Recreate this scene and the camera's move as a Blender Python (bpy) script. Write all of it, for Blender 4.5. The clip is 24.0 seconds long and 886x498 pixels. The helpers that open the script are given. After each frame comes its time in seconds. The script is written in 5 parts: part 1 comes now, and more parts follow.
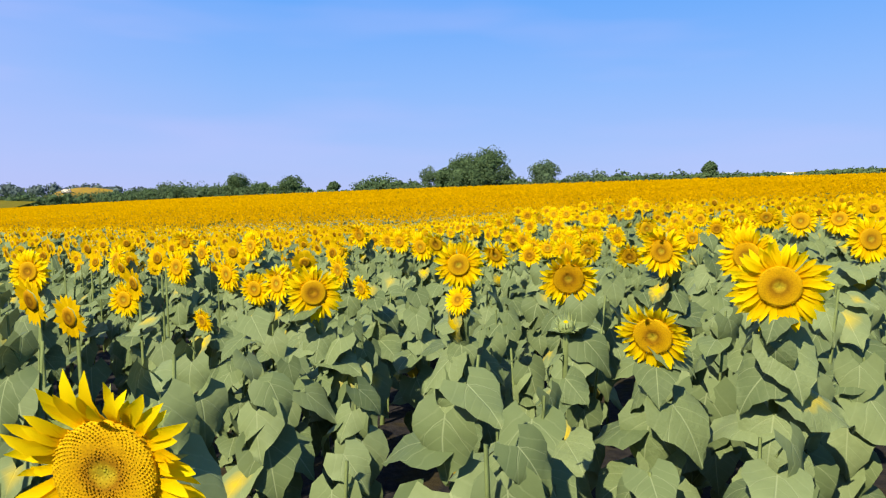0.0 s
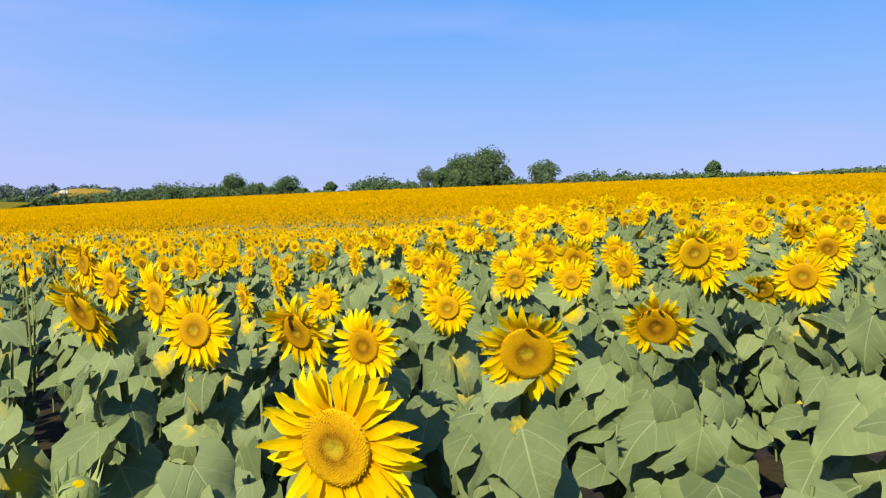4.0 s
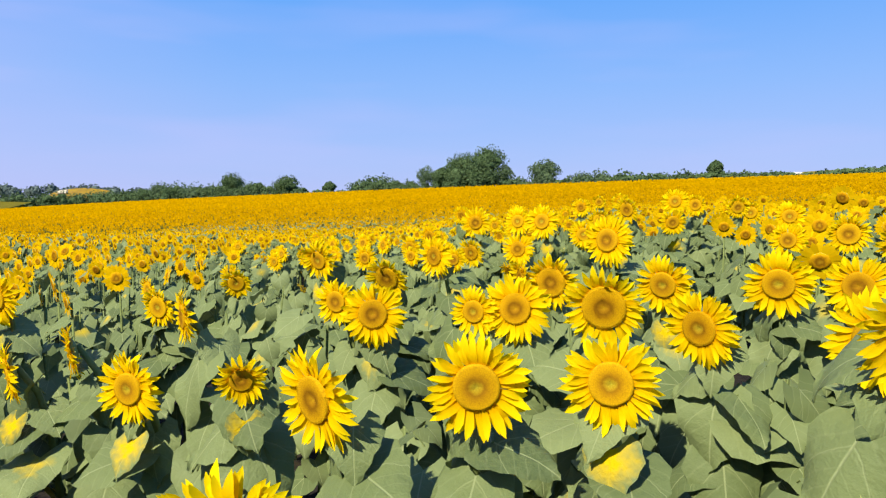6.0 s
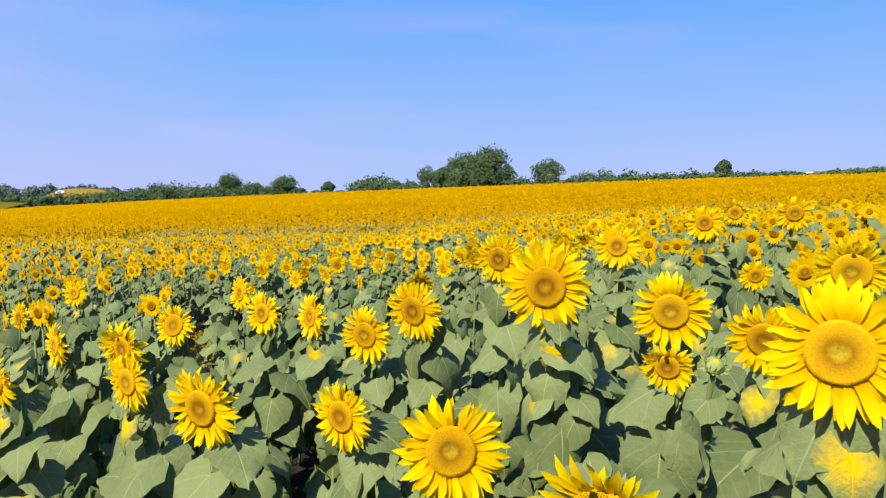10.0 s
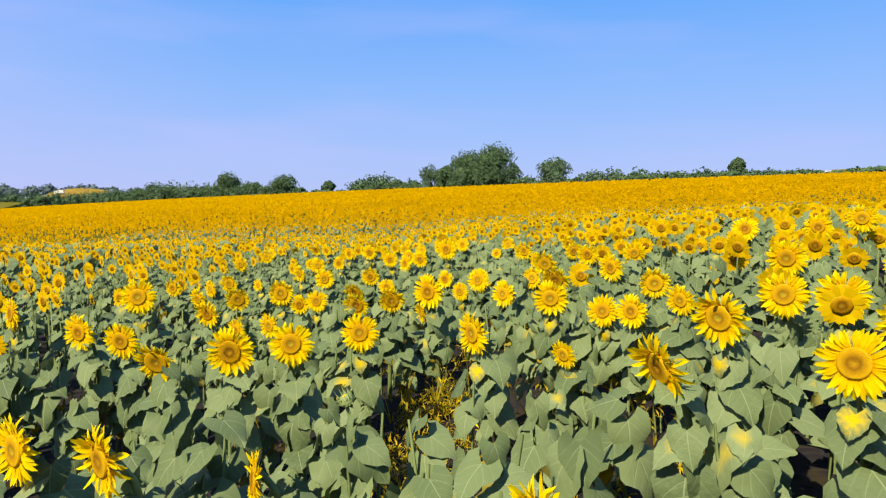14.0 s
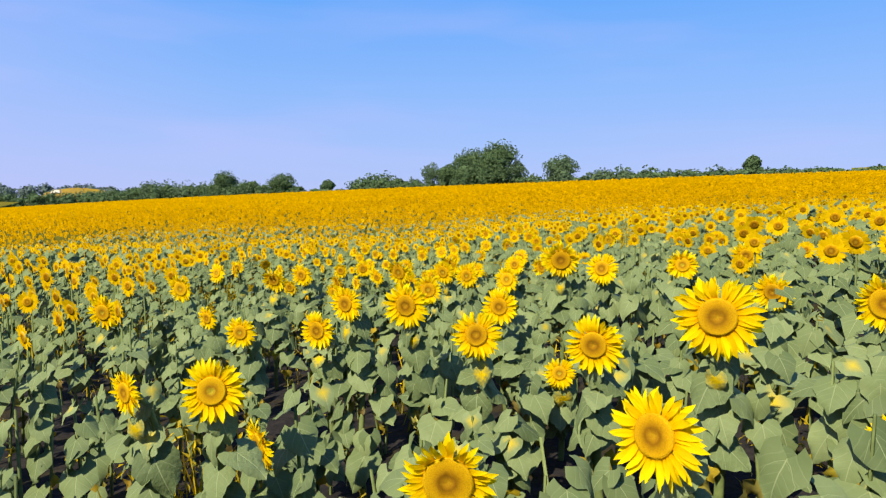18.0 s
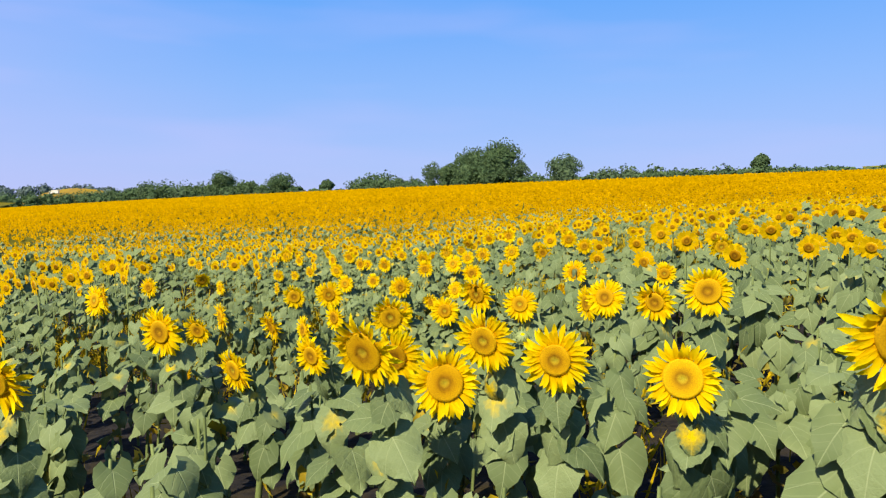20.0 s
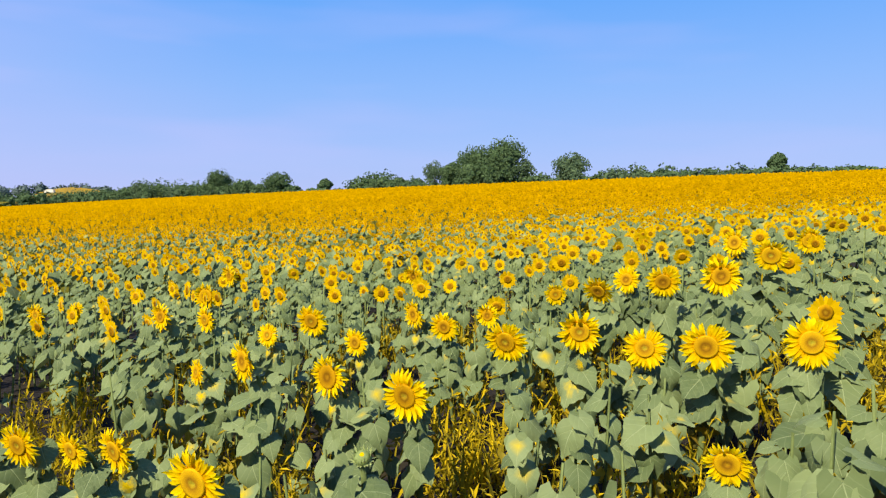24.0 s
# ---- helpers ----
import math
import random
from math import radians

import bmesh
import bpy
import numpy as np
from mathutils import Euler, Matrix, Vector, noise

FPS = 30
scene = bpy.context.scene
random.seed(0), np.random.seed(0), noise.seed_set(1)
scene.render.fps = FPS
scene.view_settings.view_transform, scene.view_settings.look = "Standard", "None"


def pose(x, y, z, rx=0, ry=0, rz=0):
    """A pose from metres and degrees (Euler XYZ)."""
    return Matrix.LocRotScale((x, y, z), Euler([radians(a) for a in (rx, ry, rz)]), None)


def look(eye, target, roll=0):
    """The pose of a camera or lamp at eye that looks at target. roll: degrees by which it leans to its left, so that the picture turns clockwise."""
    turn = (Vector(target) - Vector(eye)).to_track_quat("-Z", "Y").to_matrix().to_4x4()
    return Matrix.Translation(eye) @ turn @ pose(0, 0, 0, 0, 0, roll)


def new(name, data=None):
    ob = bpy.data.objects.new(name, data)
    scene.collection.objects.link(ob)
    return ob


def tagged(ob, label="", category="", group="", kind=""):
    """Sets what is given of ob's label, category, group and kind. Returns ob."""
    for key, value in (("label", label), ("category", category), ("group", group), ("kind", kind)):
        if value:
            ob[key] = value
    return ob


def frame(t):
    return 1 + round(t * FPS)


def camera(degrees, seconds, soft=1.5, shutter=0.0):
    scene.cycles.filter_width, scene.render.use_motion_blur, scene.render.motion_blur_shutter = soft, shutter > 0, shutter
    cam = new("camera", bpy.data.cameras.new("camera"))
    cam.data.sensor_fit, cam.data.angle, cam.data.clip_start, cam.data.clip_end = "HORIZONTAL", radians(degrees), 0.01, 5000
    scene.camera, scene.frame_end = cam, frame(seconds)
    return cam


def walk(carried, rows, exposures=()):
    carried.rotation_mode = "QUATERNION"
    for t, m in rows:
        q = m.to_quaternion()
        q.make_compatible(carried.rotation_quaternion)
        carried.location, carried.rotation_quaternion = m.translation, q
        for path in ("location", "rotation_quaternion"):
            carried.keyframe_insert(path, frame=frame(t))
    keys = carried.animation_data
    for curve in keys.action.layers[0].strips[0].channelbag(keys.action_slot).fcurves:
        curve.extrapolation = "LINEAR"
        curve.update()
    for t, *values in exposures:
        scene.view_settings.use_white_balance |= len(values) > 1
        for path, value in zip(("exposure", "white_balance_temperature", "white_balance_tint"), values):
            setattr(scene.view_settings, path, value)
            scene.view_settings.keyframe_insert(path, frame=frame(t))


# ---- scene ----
from functools import lru_cache

cam = camera(68.2, 24.0, 1.25)
# seconds, place in metres, turn in degrees: a low flight over the crop, slightly nose down
PATH = [
    (0, 0.0, 0.0, 3.56, 85.40, -0.01, -0.25),
    (0.5, 0.148, 0.55, 3.536, 85.41, -0.01, -0.24),
    (1, 0.276, 1.044, 3.526, 85.43, 0.02, -0.22),
    (1.5, 0.424, 1.591, 3.508, 85.44, 0.07, -0.20),
    (2, 0.547, 2.072, 3.49, 85.43, 0.11, -0.20),
    (2.5, 0.675, 2.619, 3.487, 85.44, 0.12, -0.19),
    (4.5, 1.197, 4.598, 3.466, 85.47, 0.02, -0.14),
    (5, 1.267, 5.03, 3.464, 85.47, 0.02, -0.13),
    (5.5, 1.333, 5.546, 3.456, 85.47, 0.01, -0.11),
    (6, 1.381, 6.02, 3.455, 85.47, -0.00, -0.12),
    (6.5, 1.425, 6.564, 3.47, 85.46, 0.00, -0.10),
    (7, 1.458, 7.061, 3.476, 85.45, 0.03, -0.07),
    (7.5, 1.487, 7.641, 3.49, 85.47, 0.03, -0.02),
    (8, 1.496, 8.171, 3.502, 85.47, 0.02, -0.02),
    (8.5, 1.483, 8.788, 3.517, 85.47, 0.04, -0.04),
    (9, 1.451, 9.374, 3.522, 85.46, -0.00, -0.05),
    (9.5, 1.413, 10.081, 3.518, 85.47, 0.00, -0.06),
    (10, 1.371, 10.734, 3.508, 85.49, 0.01, -0.05),
    (10.5, 1.316, 11.495, 3.494, 85.50, -0.01, -0.04),
    (12.5, 1.233, 14.695, 3.395, 85.52, 0.09, 0.07),
    (13, 1.144, 15.383, 3.368, 85.52, 0.09, 0.06),
    (13.5, 1.029, 16.164, 3.333, 85.51, 0.03, 0.08),
    (14, 0.912, 16.874, 3.297, 85.50, 0.01, 0.11),
    (14.5, 0.765, 17.682, 3.259, 85.50, 0.03, 0.10),
    (15, 0.632, 18.428, 3.215, 85.50, -0.01, 0.11),
    (15.5, 0.492, 19.29, 3.157, 85.50, -0.01, 0.09),
    (16, 0.377, 20.092, 3.099, 85.51, 0.00, 0.10),
    (16.5, 0.271, 20.901, 3.044, 85.50, -0.02, 0.10),
    (17, 0.154, 21.842, 3.005, 85.51, -0.02, 0.09),
    (17.5, 0.058, 22.669, 3.001, 85.50, -0.01, 0.07),
    (18, -0.051, 23.614, 3.01, 85.52, -0.02, 0.09),
    (18.5, -0.146, 24.501, 3.03, 85.52, -0.01, 0.10),
    (20.5, -0.244, 28.319, 2.776, 85.58, 0.03, 0.15),
    (21, -0.335, 29.239, 2.766, 85.60, -0.03, 0.15),
    (21.5, -0.424, 30.072, 2.757, 85.59, -0.07, 0.15),
    (22, -0.527, 31.002, 2.745, 85.58, -0.06, 0.13),
    (22.5, -0.618, 31.805, 2.731, 85.58, -0.08, 0.12),
    (23, -0.722, 32.708, 2.713, 85.59, -0.11, 0.14),
    (23.5, -0.823, 33.474, 2.702, 85.59, -0.14, 0.12),
    (24, -0.94, 34.354, 2.691, 85.60, -0.13, 0.11),
]

walk(cam, [(t, pose(*row)) for t, *row in PATH], exposures=[(0, 0.5), (24, 0.5)])

# ---------------------------------------------------------------- light
SUN_AZ, SUN_EL = radians(214), radians(43)  # clockwise from +y; behind the camera, to its left
sun_way = Vector((math.sin(SUN_AZ) * math.cos(SUN_EL), math.cos(SUN_AZ) * math.cos(SUN_EL), math.sin(SUN_EL)))
sun_data = bpy.data.lights.new("sun", "SUN")
sun_data.energy, sun_data.angle, sun_data.color = 5.2, radians(0.6), (1.0, 0.93, 0.76)
sun = new("sun", sun_data)
sun.matrix_world = look(sun_way * 60, (0, 0, 0))

world = bpy.data.worlds.new("sky")
scene.world = world
world.use_nodes = True
wn, wl = world.node_tree.nodes, world.node_tree.links
wn.clear()
sky = wn.new("ShaderNodeTexSky")
sky.sky_type, sky.sun_disc, sky.sun_elevation, sky.sun_rotation = "NISHITA", False, SUN_EL, SUN_AZ
sky.air_density, sky.dust_density, sky.ozone_density = 1.0, 0.4, 2.0
w_geo = wn.new("ShaderNodeTexCoord")
w_sep = wn.new("ShaderNodeSeparateXYZ")
w_ramp = wn.new("ShaderNodeValToRGB")
w_mix = wn.new("ShaderNodeMix")
w_back = wn.new("ShaderNodeBackground")
w_out = wn.new("ShaderNodeOutputWorld")
w_noise = wn.new("ShaderNodeTexNoise")
w_map = wn.new("ShaderNodeMapping")
w_veil = wn.new("ShaderNodeValToRGB")
w_haze = wn.new("ShaderNodeMix")
# summer haze: pale lavender low down, clear blue higher up
w_ramp.color_ramp.elements[0].position, w_ramp.color_ramp.elements[0].color = 0.0, (0.47, 0.555, 0.965, 1)
w_ramp.color_ramp.elements[1].position, w_ramp.color_ramp.elements[1].color = 1.0, (0.05, 0.16, 0.6, 1)
for at, col in ((0.06, (0.39, 0.545, 0.985)), (0.16, (0.27, 0.5, 1.0)), (0.29, (0.135, 0.41, 1.0))):
    w_ramp.color_ramp.elements.new(at).color = (*col, 1)
w_mix.data_type, w_mix.blend_type = "RGBA", "MIX"
w_mix.inputs[0].default_value = 0.94
w_gain = wn.new("ShaderNodeMix")
w_gain.data_type, w_gain.blend_type = "RGBA", "MULTIPLY"
w_gain.inputs[0].default_value, w_gain.inputs[7].default_value = 1.0, (0.12, 0.12, 0.12, 1)
w_haze.data_type, w_haze.blend_type = "RGBA", "MIX"
w_haze.inputs[7].default_value = (0.62, 0.6, 1.0, 1)
w_map.inputs["Scale"].default_value = (1.2, 1.2, 7.0)
w_noise.inputs["Scale"].default_value, w_noise.inputs["Detail"].default_value = 1.6, 3.0
w_veil.color_ramp.elements[0].position, w_veil.color_ramp.elements[0].color = 0.5, (0, 0, 0, 1)
w_veil.color_ramp.elements[1].position, w_veil.color_ramp.elements[1].color = 0.85, (0.35, 0.35, 0.35, 1)
wl.new(w_geo.outputs["Generated"], w_sep.inputs[0])
wl.new(w_sep.outputs["Z"], w_ramp.inputs[0])
wl.new(w_geo.outputs["Generated"], w_map.inputs["Vector"])
wl.new(w_map.outputs[0], w_noise.inputs["Vector"])
wl.new(w_noise.outputs["Fac"], w_veil.inputs[0])
wl.new(sky.outputs[0], w_gain.inputs[6])
wl.new(w_gain.outputs[2], w_mix.inputs[6])
wl.new(w_ramp.outputs[0], w_mix.inputs[7])
wl.new(w_mix.outputs[2], w_haze.inputs[6])
# thin lavender haze thickening towards the west
w_west, w_soft, w_sum = [wn.new("ShaderNodeMath") for _ in range(3)]
w_west.operation, w_soft.operation, w_sum.operation = "MULTIPLY_ADD", "MULTIPLY", "ADD"
w_west.use_clamp = w_sum.use_clamp = True
w_west.inputs[1].default_value, w_west.inputs[2].default_value = -1.7, -0.48
wl.new(w_sep.outputs["X"], w_west.inputs[0])
wl.new(w_west.outputs[0], w_soft.inputs[0])
wl.new(w_noise.outputs["Fac"], w_soft.inputs[1])
wl.new(w_veil.outputs[0], w_sum.inputs[0])
wl.new(w_soft.outputs[0], w_sum.inputs[1])
wl.new(w_sum.outputs[0], w_haze.inputs[0])
wl.new(w_haze.outputs[2], w_back.inputs[0])
w_back.inputs[1].default_value = 0.705
wl.new(w_back.outputs[0], w_out.inputs[0])


# ---------------------------------------------------------------- materials
class Mat:
    """A small builder of node materials."""

    def __init__(self, name, rough=0.6, spec=0.3):
        self.m = bpy.data.materials.new(name)
        self.m.use_nodes = True
        self.n, self.l = self.m.node_tree.nodes, self.m.node_tree.links
        self.b = self.n["Principled BSDF"]
        self.b.inputs["Roughness"].default_value = rough
        self.b.inputs["Specular IOR Level"].default_value = spec

    def add(self, kind, **inputs):
        node = self.n.new("ShaderNode" + kind)
        for key, value in inputs.items():
            self.put(node, key, value)
        return node

    def put(self, node, key, value):
        socket = node.inputs[key]
        if isinstance(value, bpy.types.NodeSocket):
            self.l.new(value, socket)
        else:
            socket.default_value = value

    def noise(self, scale, detail=3.0, vector=None, rough=0.55):
        node = self.add("TexNoise", Scale=scale, Detail=detail, Roughness=rough)
        if vector is not None:
            self.l.new(vector, node.inputs["Vector"])
        return node.outputs["Fac"]

    def math(self, op, a, b=0.0, c=None):
        node = self.n.new("ShaderNodeMath")
        node.operation = op
        for k, v in enumerate((a, b) if c is None else (a, b, c)):
            if isinstance(v, bpy.types.NodeSocket):
                self.l.new(v, node.inputs[k])
            else:
                node.inputs[k].default_value = v
        return node.outputs[0]

    def ramp(self, fac, stops):
        node = self.n.new("ShaderNodeValToRGB")
        el = node.color_ramp.elements
        while len(el) < len(stops):
            el.new(0.5)
        for e, (at, col) in zip(el, stops):
            e.position, e.color = at, (*col, 1) if len(col) == 3 else col
        self.l.new(fac, node.inputs[0])
        return node.outputs[0]

    def mix(self, fac, a, b, blend="MIX"):
        node = self.n.new("ShaderNodeMix")
        node.data_type, node.blend_type = "RGBA", blend
        for k, v in ((0, fac), (6, a), (7, b)):
            if isinstance(v, bpy.types.NodeSocket):
                self.l.new(v, node.inputs[k])
            elif k == 0:
                node.inputs[k].default_value = v
            else:
                node.inputs[k].default_value = (*v, 1)
        return node.outputs[2]

    def coords(self, which="Object"):
        return self.n.new("ShaderNodeTexCoord").outputs[which]

    def chance(self):
        """One random value for each object or loose piece of a mesh."""
        a = self.n.new("ShaderNodeObjectInfo").outputs["Random"]
        b = self.n.new("ShaderNodeNewGeometry").outputs["Random Per Island"]
        return self.math("FRACT", self.math("ADD", a, b))

    def bump(self, height, strength=0.3, distance=0.01):
        node = self.add("Bump", Strength=strength, Distance=distance, Height=height)
        self.l.new(node.outputs[0], self.b.inputs["Normal"])

    def done(self, color, through_light=0.0):
        if isinstance(color, bpy.types.NodeSocket):
            self.l.new(color, self.b.inputs["Base Color"])
        else:
            self.b.inputs["Base Color"].default_value = (*color, 1)
        if through_light:
            thin = self.n.new("ShaderNodeBsdfTranslucent")
            if isinstance(color, bpy.types.NodeSocket):
                self.l.new(color, thin.inputs[0])
            else:
                thin.inputs[0].default_value = (*color, 1)
            both = self.n.new("ShaderNodeMixShader")
            both.inputs[0].default_value = through_light
            self.l.new(self.b.outputs[0], both.inputs[1])
            self.l.new(thin.outputs[0], both.inputs[2])
            self.l.new(both.outputs[0], self.n["Material Output"].inputs[0])
        return self.m


def leaf_material(name, yellowing=0.55, scale=1.0, spread_of=(0.3, 0.7)):
    m = Mat(name, 0.58, 0.12)
    uv = m.n.new("ShaderNodeUVMap").outputs[0]
    sep = m.n.new("ShaderNodeSeparateXYZ")
    m.l.new(uv, sep.inputs[0])
    u, v = sep.outputs["X"], sep.outputs["Y"]
    across = m.math("ABSOLUTE", m.math("SUBTRACT", u, 0.5))
    wander = m.math("MULTIPLY", m.math("SUBTRACT", m.noise(6.0, 2.0, m.coords()), 0.5), 0.05)
    # midrib, one strong pair of ribs from the stalk, and finer ones along the midrib
    rib = m.ramp(m.math("ADD", across, m.math("MULTIPLY", v, 0.006)), [(0.008, (1, 1, 1)), (0.02, (0, 0, 0))])
    pair = m.math("SUBTRACT", m.math("ADD", v, wander), m.math("ADD", 0.05, m.math("MULTIPLY", across, m.math("ADD", 0.75, across))))
    pair = m.ramp(m.math("ABSOLUTE", pair), [(0.004, (0.6, 0.6, 0.6)), (0.018, (0, 0, 0))])
    step = m.math("FRACT", m.math("MULTIPLY", m.math("ADD", wander, m.math("SUBTRACT", v, m.math("MULTIPLY", across, 0.8))), 5.2))
    side = m.ramp(m.math("ABSOLUTE", m.math("SUBTRACT", step, 0.5)), [(0.02, (0.2, 0.2, 0.2)), (0.1, (0, 0, 0))])
    vein = m.math("MAXIMUM", rib, m.math("MAXIMUM", pair, side))
    luck = m.chance()
    fine = m.noise(38.0 * scale, 4.0, m.coords())
    green = m.ramp(luck, [(0.0, (0.06, 0.091, 0.036)), (0.45, (0.138, 0.18, 0.067)), (1.0, (0.236, 0.284, 0.118))])
    green = m.mix(m.math("MULTIPLY", fine, 0.5), green, (0.1, 0.128, 0.05))
    broad = m.noise(9.0 * scale, 3.0, m.coords())
    green = m.mix(m.math("MULTIPLY", broad, 0.5), green, (0.185, 0.22, 0.08))
    green = m.mix(m.math("MULTIPLY", vein, 0.5), green, (0.34, 0.38, 0.18))
    # golden patches on some blades, strongest near the base
    near_base = m.math("SUBTRACT", 0.62, m.math("ADD", m.math("MULTIPLY", m.math("ABSOLUTE", m.math("SUBTRACT", v, 0.22)), 0.85), m.math("MULTIPLY", across, 0.9)))
    patch = m.math("ADD", m.math("MULTIPLY", m.noise(6.0 * scale, 1.0, m.coords()), 0.45), m.math("MULTIPLY", near_base, 0.75))
    some = m.math("GREATER_THAN", luck, yellowing)
    spot = m.math("MULTIPLY", m.ramp(patch, [(spread_of[0], (0, 0, 0)), (spread_of[1], (1, 1, 1))]), some)
    colour = m.mix(m.math("MULTIPLY", spot, 0.95), green, (0.63, 0.43, 0.0))
    m.l.new(m.math("SUBTRACT", 0.12, m.math("MULTIPLY", spot, 0.11)), m.b.inputs["Specular IOR Level"])
    m.bump(m.math("SUBTRACT", m.math("ADD", m.math("MULTIPLY", broad, 2.2), m.math("MULTIPLY", fine, 0.5)), m.math("MULTIPLY", vein, 0.7)), 0.4, 0.006)
    return m.done(colour, 0.1)


LEAF = leaf_material("sunflower_leaf", 0.94, 1.0, (0.42, 0.8))
GOLD_PATCHED = leaf_material("gold_patched_leaf", 0.12, 1.0, (0.22, 0.6))
m = Mat("withered_leaf", 0.75, 0.2)
luck = m.chance()
old = m.ramp(luck, [(0.0, (0.3, 0.2, 0.01)), (0.35, (0.55, 0.4, 0.008)), (0.7, (0.28, 0.27, 0.05)), (1.0, (0.13, 0.09, 0.03))])
DRY = m.done(m.mix(m.math("MULTIPLY", m.noise(22.0), 0.6), old, (0.2, 0.13, 0.03)), 0.2)

m = Mat("petal", 0.7, 0.02)
uv = m.n.new("ShaderNodeUVMap").outputs[0]
sep = m.n.new("ShaderNodeSeparateXYZ")
m.l.new(uv, sep.inputs[0])
along = m.ramp(sep.outputs["Y"], [(0.0, (0.84, 0.47, 0.001)), (0.25, (0.92, 0.63, 0.001)), (1.0, (0.95, 0.75, 0.004))])
shade = m.ramp(m.chance(), [(0.0, (0.9, 0.8, 0.8)), (1.0, (1.0, 1.0, 1.0))])
streak = m.add("TexWave", Scale=5.0, Distortion=1.5)
m.l.new(uv, streak.inputs["Vector"])
petal_colour = m.mix(1.0, along, shade, "MULTIPLY")
m.bump(streak.outputs["Fac"], 0.25, 0.002)
PETAL = m.done(petal_colour, 0.35)


def disc_material():
    m = Mat("disc_florets", 0.85, 0.05)
    co = m.coords()
    sep = m.n.new("ShaderNodeSeparateXYZ")
    m.l.new(co, sep.inputs[0])
    r = m.math("SQRT", m.math("ADD", m.math("POWER", sep.outputs[0], 2.0), m.math("POWER", sep.outputs[1], 2.0)))
    wob = m.math("ADD", r, m.math("MULTIPLY", m.math("SUBTRACT", m.noise(7.0, 3.0, co), 0.5), 0.1))
    ripe = m.n.new("ShaderNodeObjectInfo").outputs["Random"]
    each = m.n.new("ShaderNodeNewGeometry").outputs["Random Per Island"]
    young = m.ramp(wob, [(0.0, (0.42, 0.42, 0.03)), (0.1, (0.5, 0.36, 0.015)), (0.16, (0.3, 0.15, 0.006)), (0.23, (0.5, 0.27, 0.005)), (0.31, (0.66, 0.38, 0.003)), (0.45, (0.8, 0.5, 0.003))])
    full = m.ramp(wob, [(0.0, (0.5, 0.3, 0.008)), (0.1, (0.36, 0.18, 0.006)), (0.17, (0.2, 0.09, 0.004)), (0.25, (0.42, 0.22, 0.004)), (0.33, (0.6, 0.34, 0.003)), (0.45, (0.75, 0.46, 0.003))])
    colour = m.mix(m.math("GREATER_THAN", ripe, 0.5), young, full)
    colour = m.mix(1.0, colour, m.ramp(m.math("FRACT", m.math("MULTIPLY", ripe, 7.0)), [(0.0, (0.72, 0.66, 0.6)), (0.4, (0.95, 0.92, 0.9)), (1.0, (1, 1, 1))]), "MULTIPLY")
    colour = m.mix(m.math("MULTIPLY", each, 0.35), colour, (0.3, 0.14, 0.003))
    cells = m.add("TexVoronoi", Scale=34.0)
    m.l.new(co, cells.inputs["Vector"])
    colour = m.mix(m.math("MULTIPLY", cells.outputs["Distance"], 0.5), colour, (0.2, 0.09, 0.004))
    m.bump(cells.outputs["Distance"], -0.9, 0.012)
    return m.done(colour)


DISC = disc_material()


def plain(name, dark, light, rough=0.7, scale=9.0, through_light=0.0, bump=0.3, gloss=0.08):
    m = Mat(name, rough, gloss)
    a = m.noise(scale, 4.0, m.coords())
    b = m.noise(scale * 0.13, 2.0, m.coords())
    tone = m.math("ADD", m.math("MULTIPLY", a, 0.6), m.math("MULTIPLY", b, 0.4))
    tone = m.math("ADD", tone, m.math("MULTIPLY", m.math("SUBTRACT", m.chance(), 0.5), 0.35))
    m.bump(a, bump, 0.01)
    return m.done(m.ramp(tone, [(0.25, dark), (0.75, light)]), through_light)


STEM = plain("stem_green", (0.095, 0.12, 0.035), (0.19, 0.23, 0.075), 0.65, 30.0)
BRACT = plain("bract_green", (0.2, 0.26, 0.08), (0.42, 0.46, 0.17), 0.6, 20.0, 0.15)
HEAD_FAR = plain("far_heads", (0.4, 0.218, 0.0), (0.6, 0.33, 0.0), 1.0, 0.6, 0.15, 0.0, 0.0)
m = Mat("disc_of_far_head", 0.9, 0.03)
uv = m.n.new("ShaderNodeUVMap").outputs[0]
sep = m.n.new("ShaderNodeSeparateXYZ")
m.l.new(uv, sep.inputs[0])
wob = m.math("ADD", sep.outputs["X"], m.math("MULTIPLY", m.math("SUBTRACT", m.noise(45.0, 3.0, m.coords()), 0.5), 0.22))
rings = m.ramp(wob, [(0.0, (0.38, 0.24, 0.01)), (0.1, (0.3, 0.15, 0.006)), (0.17, (0.2, 0.088, 0.004)), (0.28, (0.4, 0.2, 0.003)), (0.45, (0.6, 0.33, 0.003))])
HEART_FAR = m.done(m.mix(1.0, rings, m.ramp(m.chance(), [(0.0, (0.6, 0.55, 0.5)), (1.0, (1, 1, 1))]), "MULTIPLY"))
CANOPY_NEAR = plain("near_crop_leaves", (0.055, 0.075, 0.025), (0.15, 0.185, 0.065), 1.0, 3.2, 0.0, 0.9, 0.0)
HEAD_MID = plain("mid_heads", (0.55, 0.325, 0.001), (0.77, 0.485, 0.003), 0.9, 2.0, 0.25, 0.0, 0.0)
CANOPY = plain("crop_leaves", (0.08, 0.075, 0.01), (0.2, 0.165, 0.02), 1.0, 3.2, 0.0, 0.9, 0.0)
WEED = plain("weeds", (0.11, 0.1, 0.012), (0.64, 0.44, 0.005), 0.7, 6.0, 0.2)
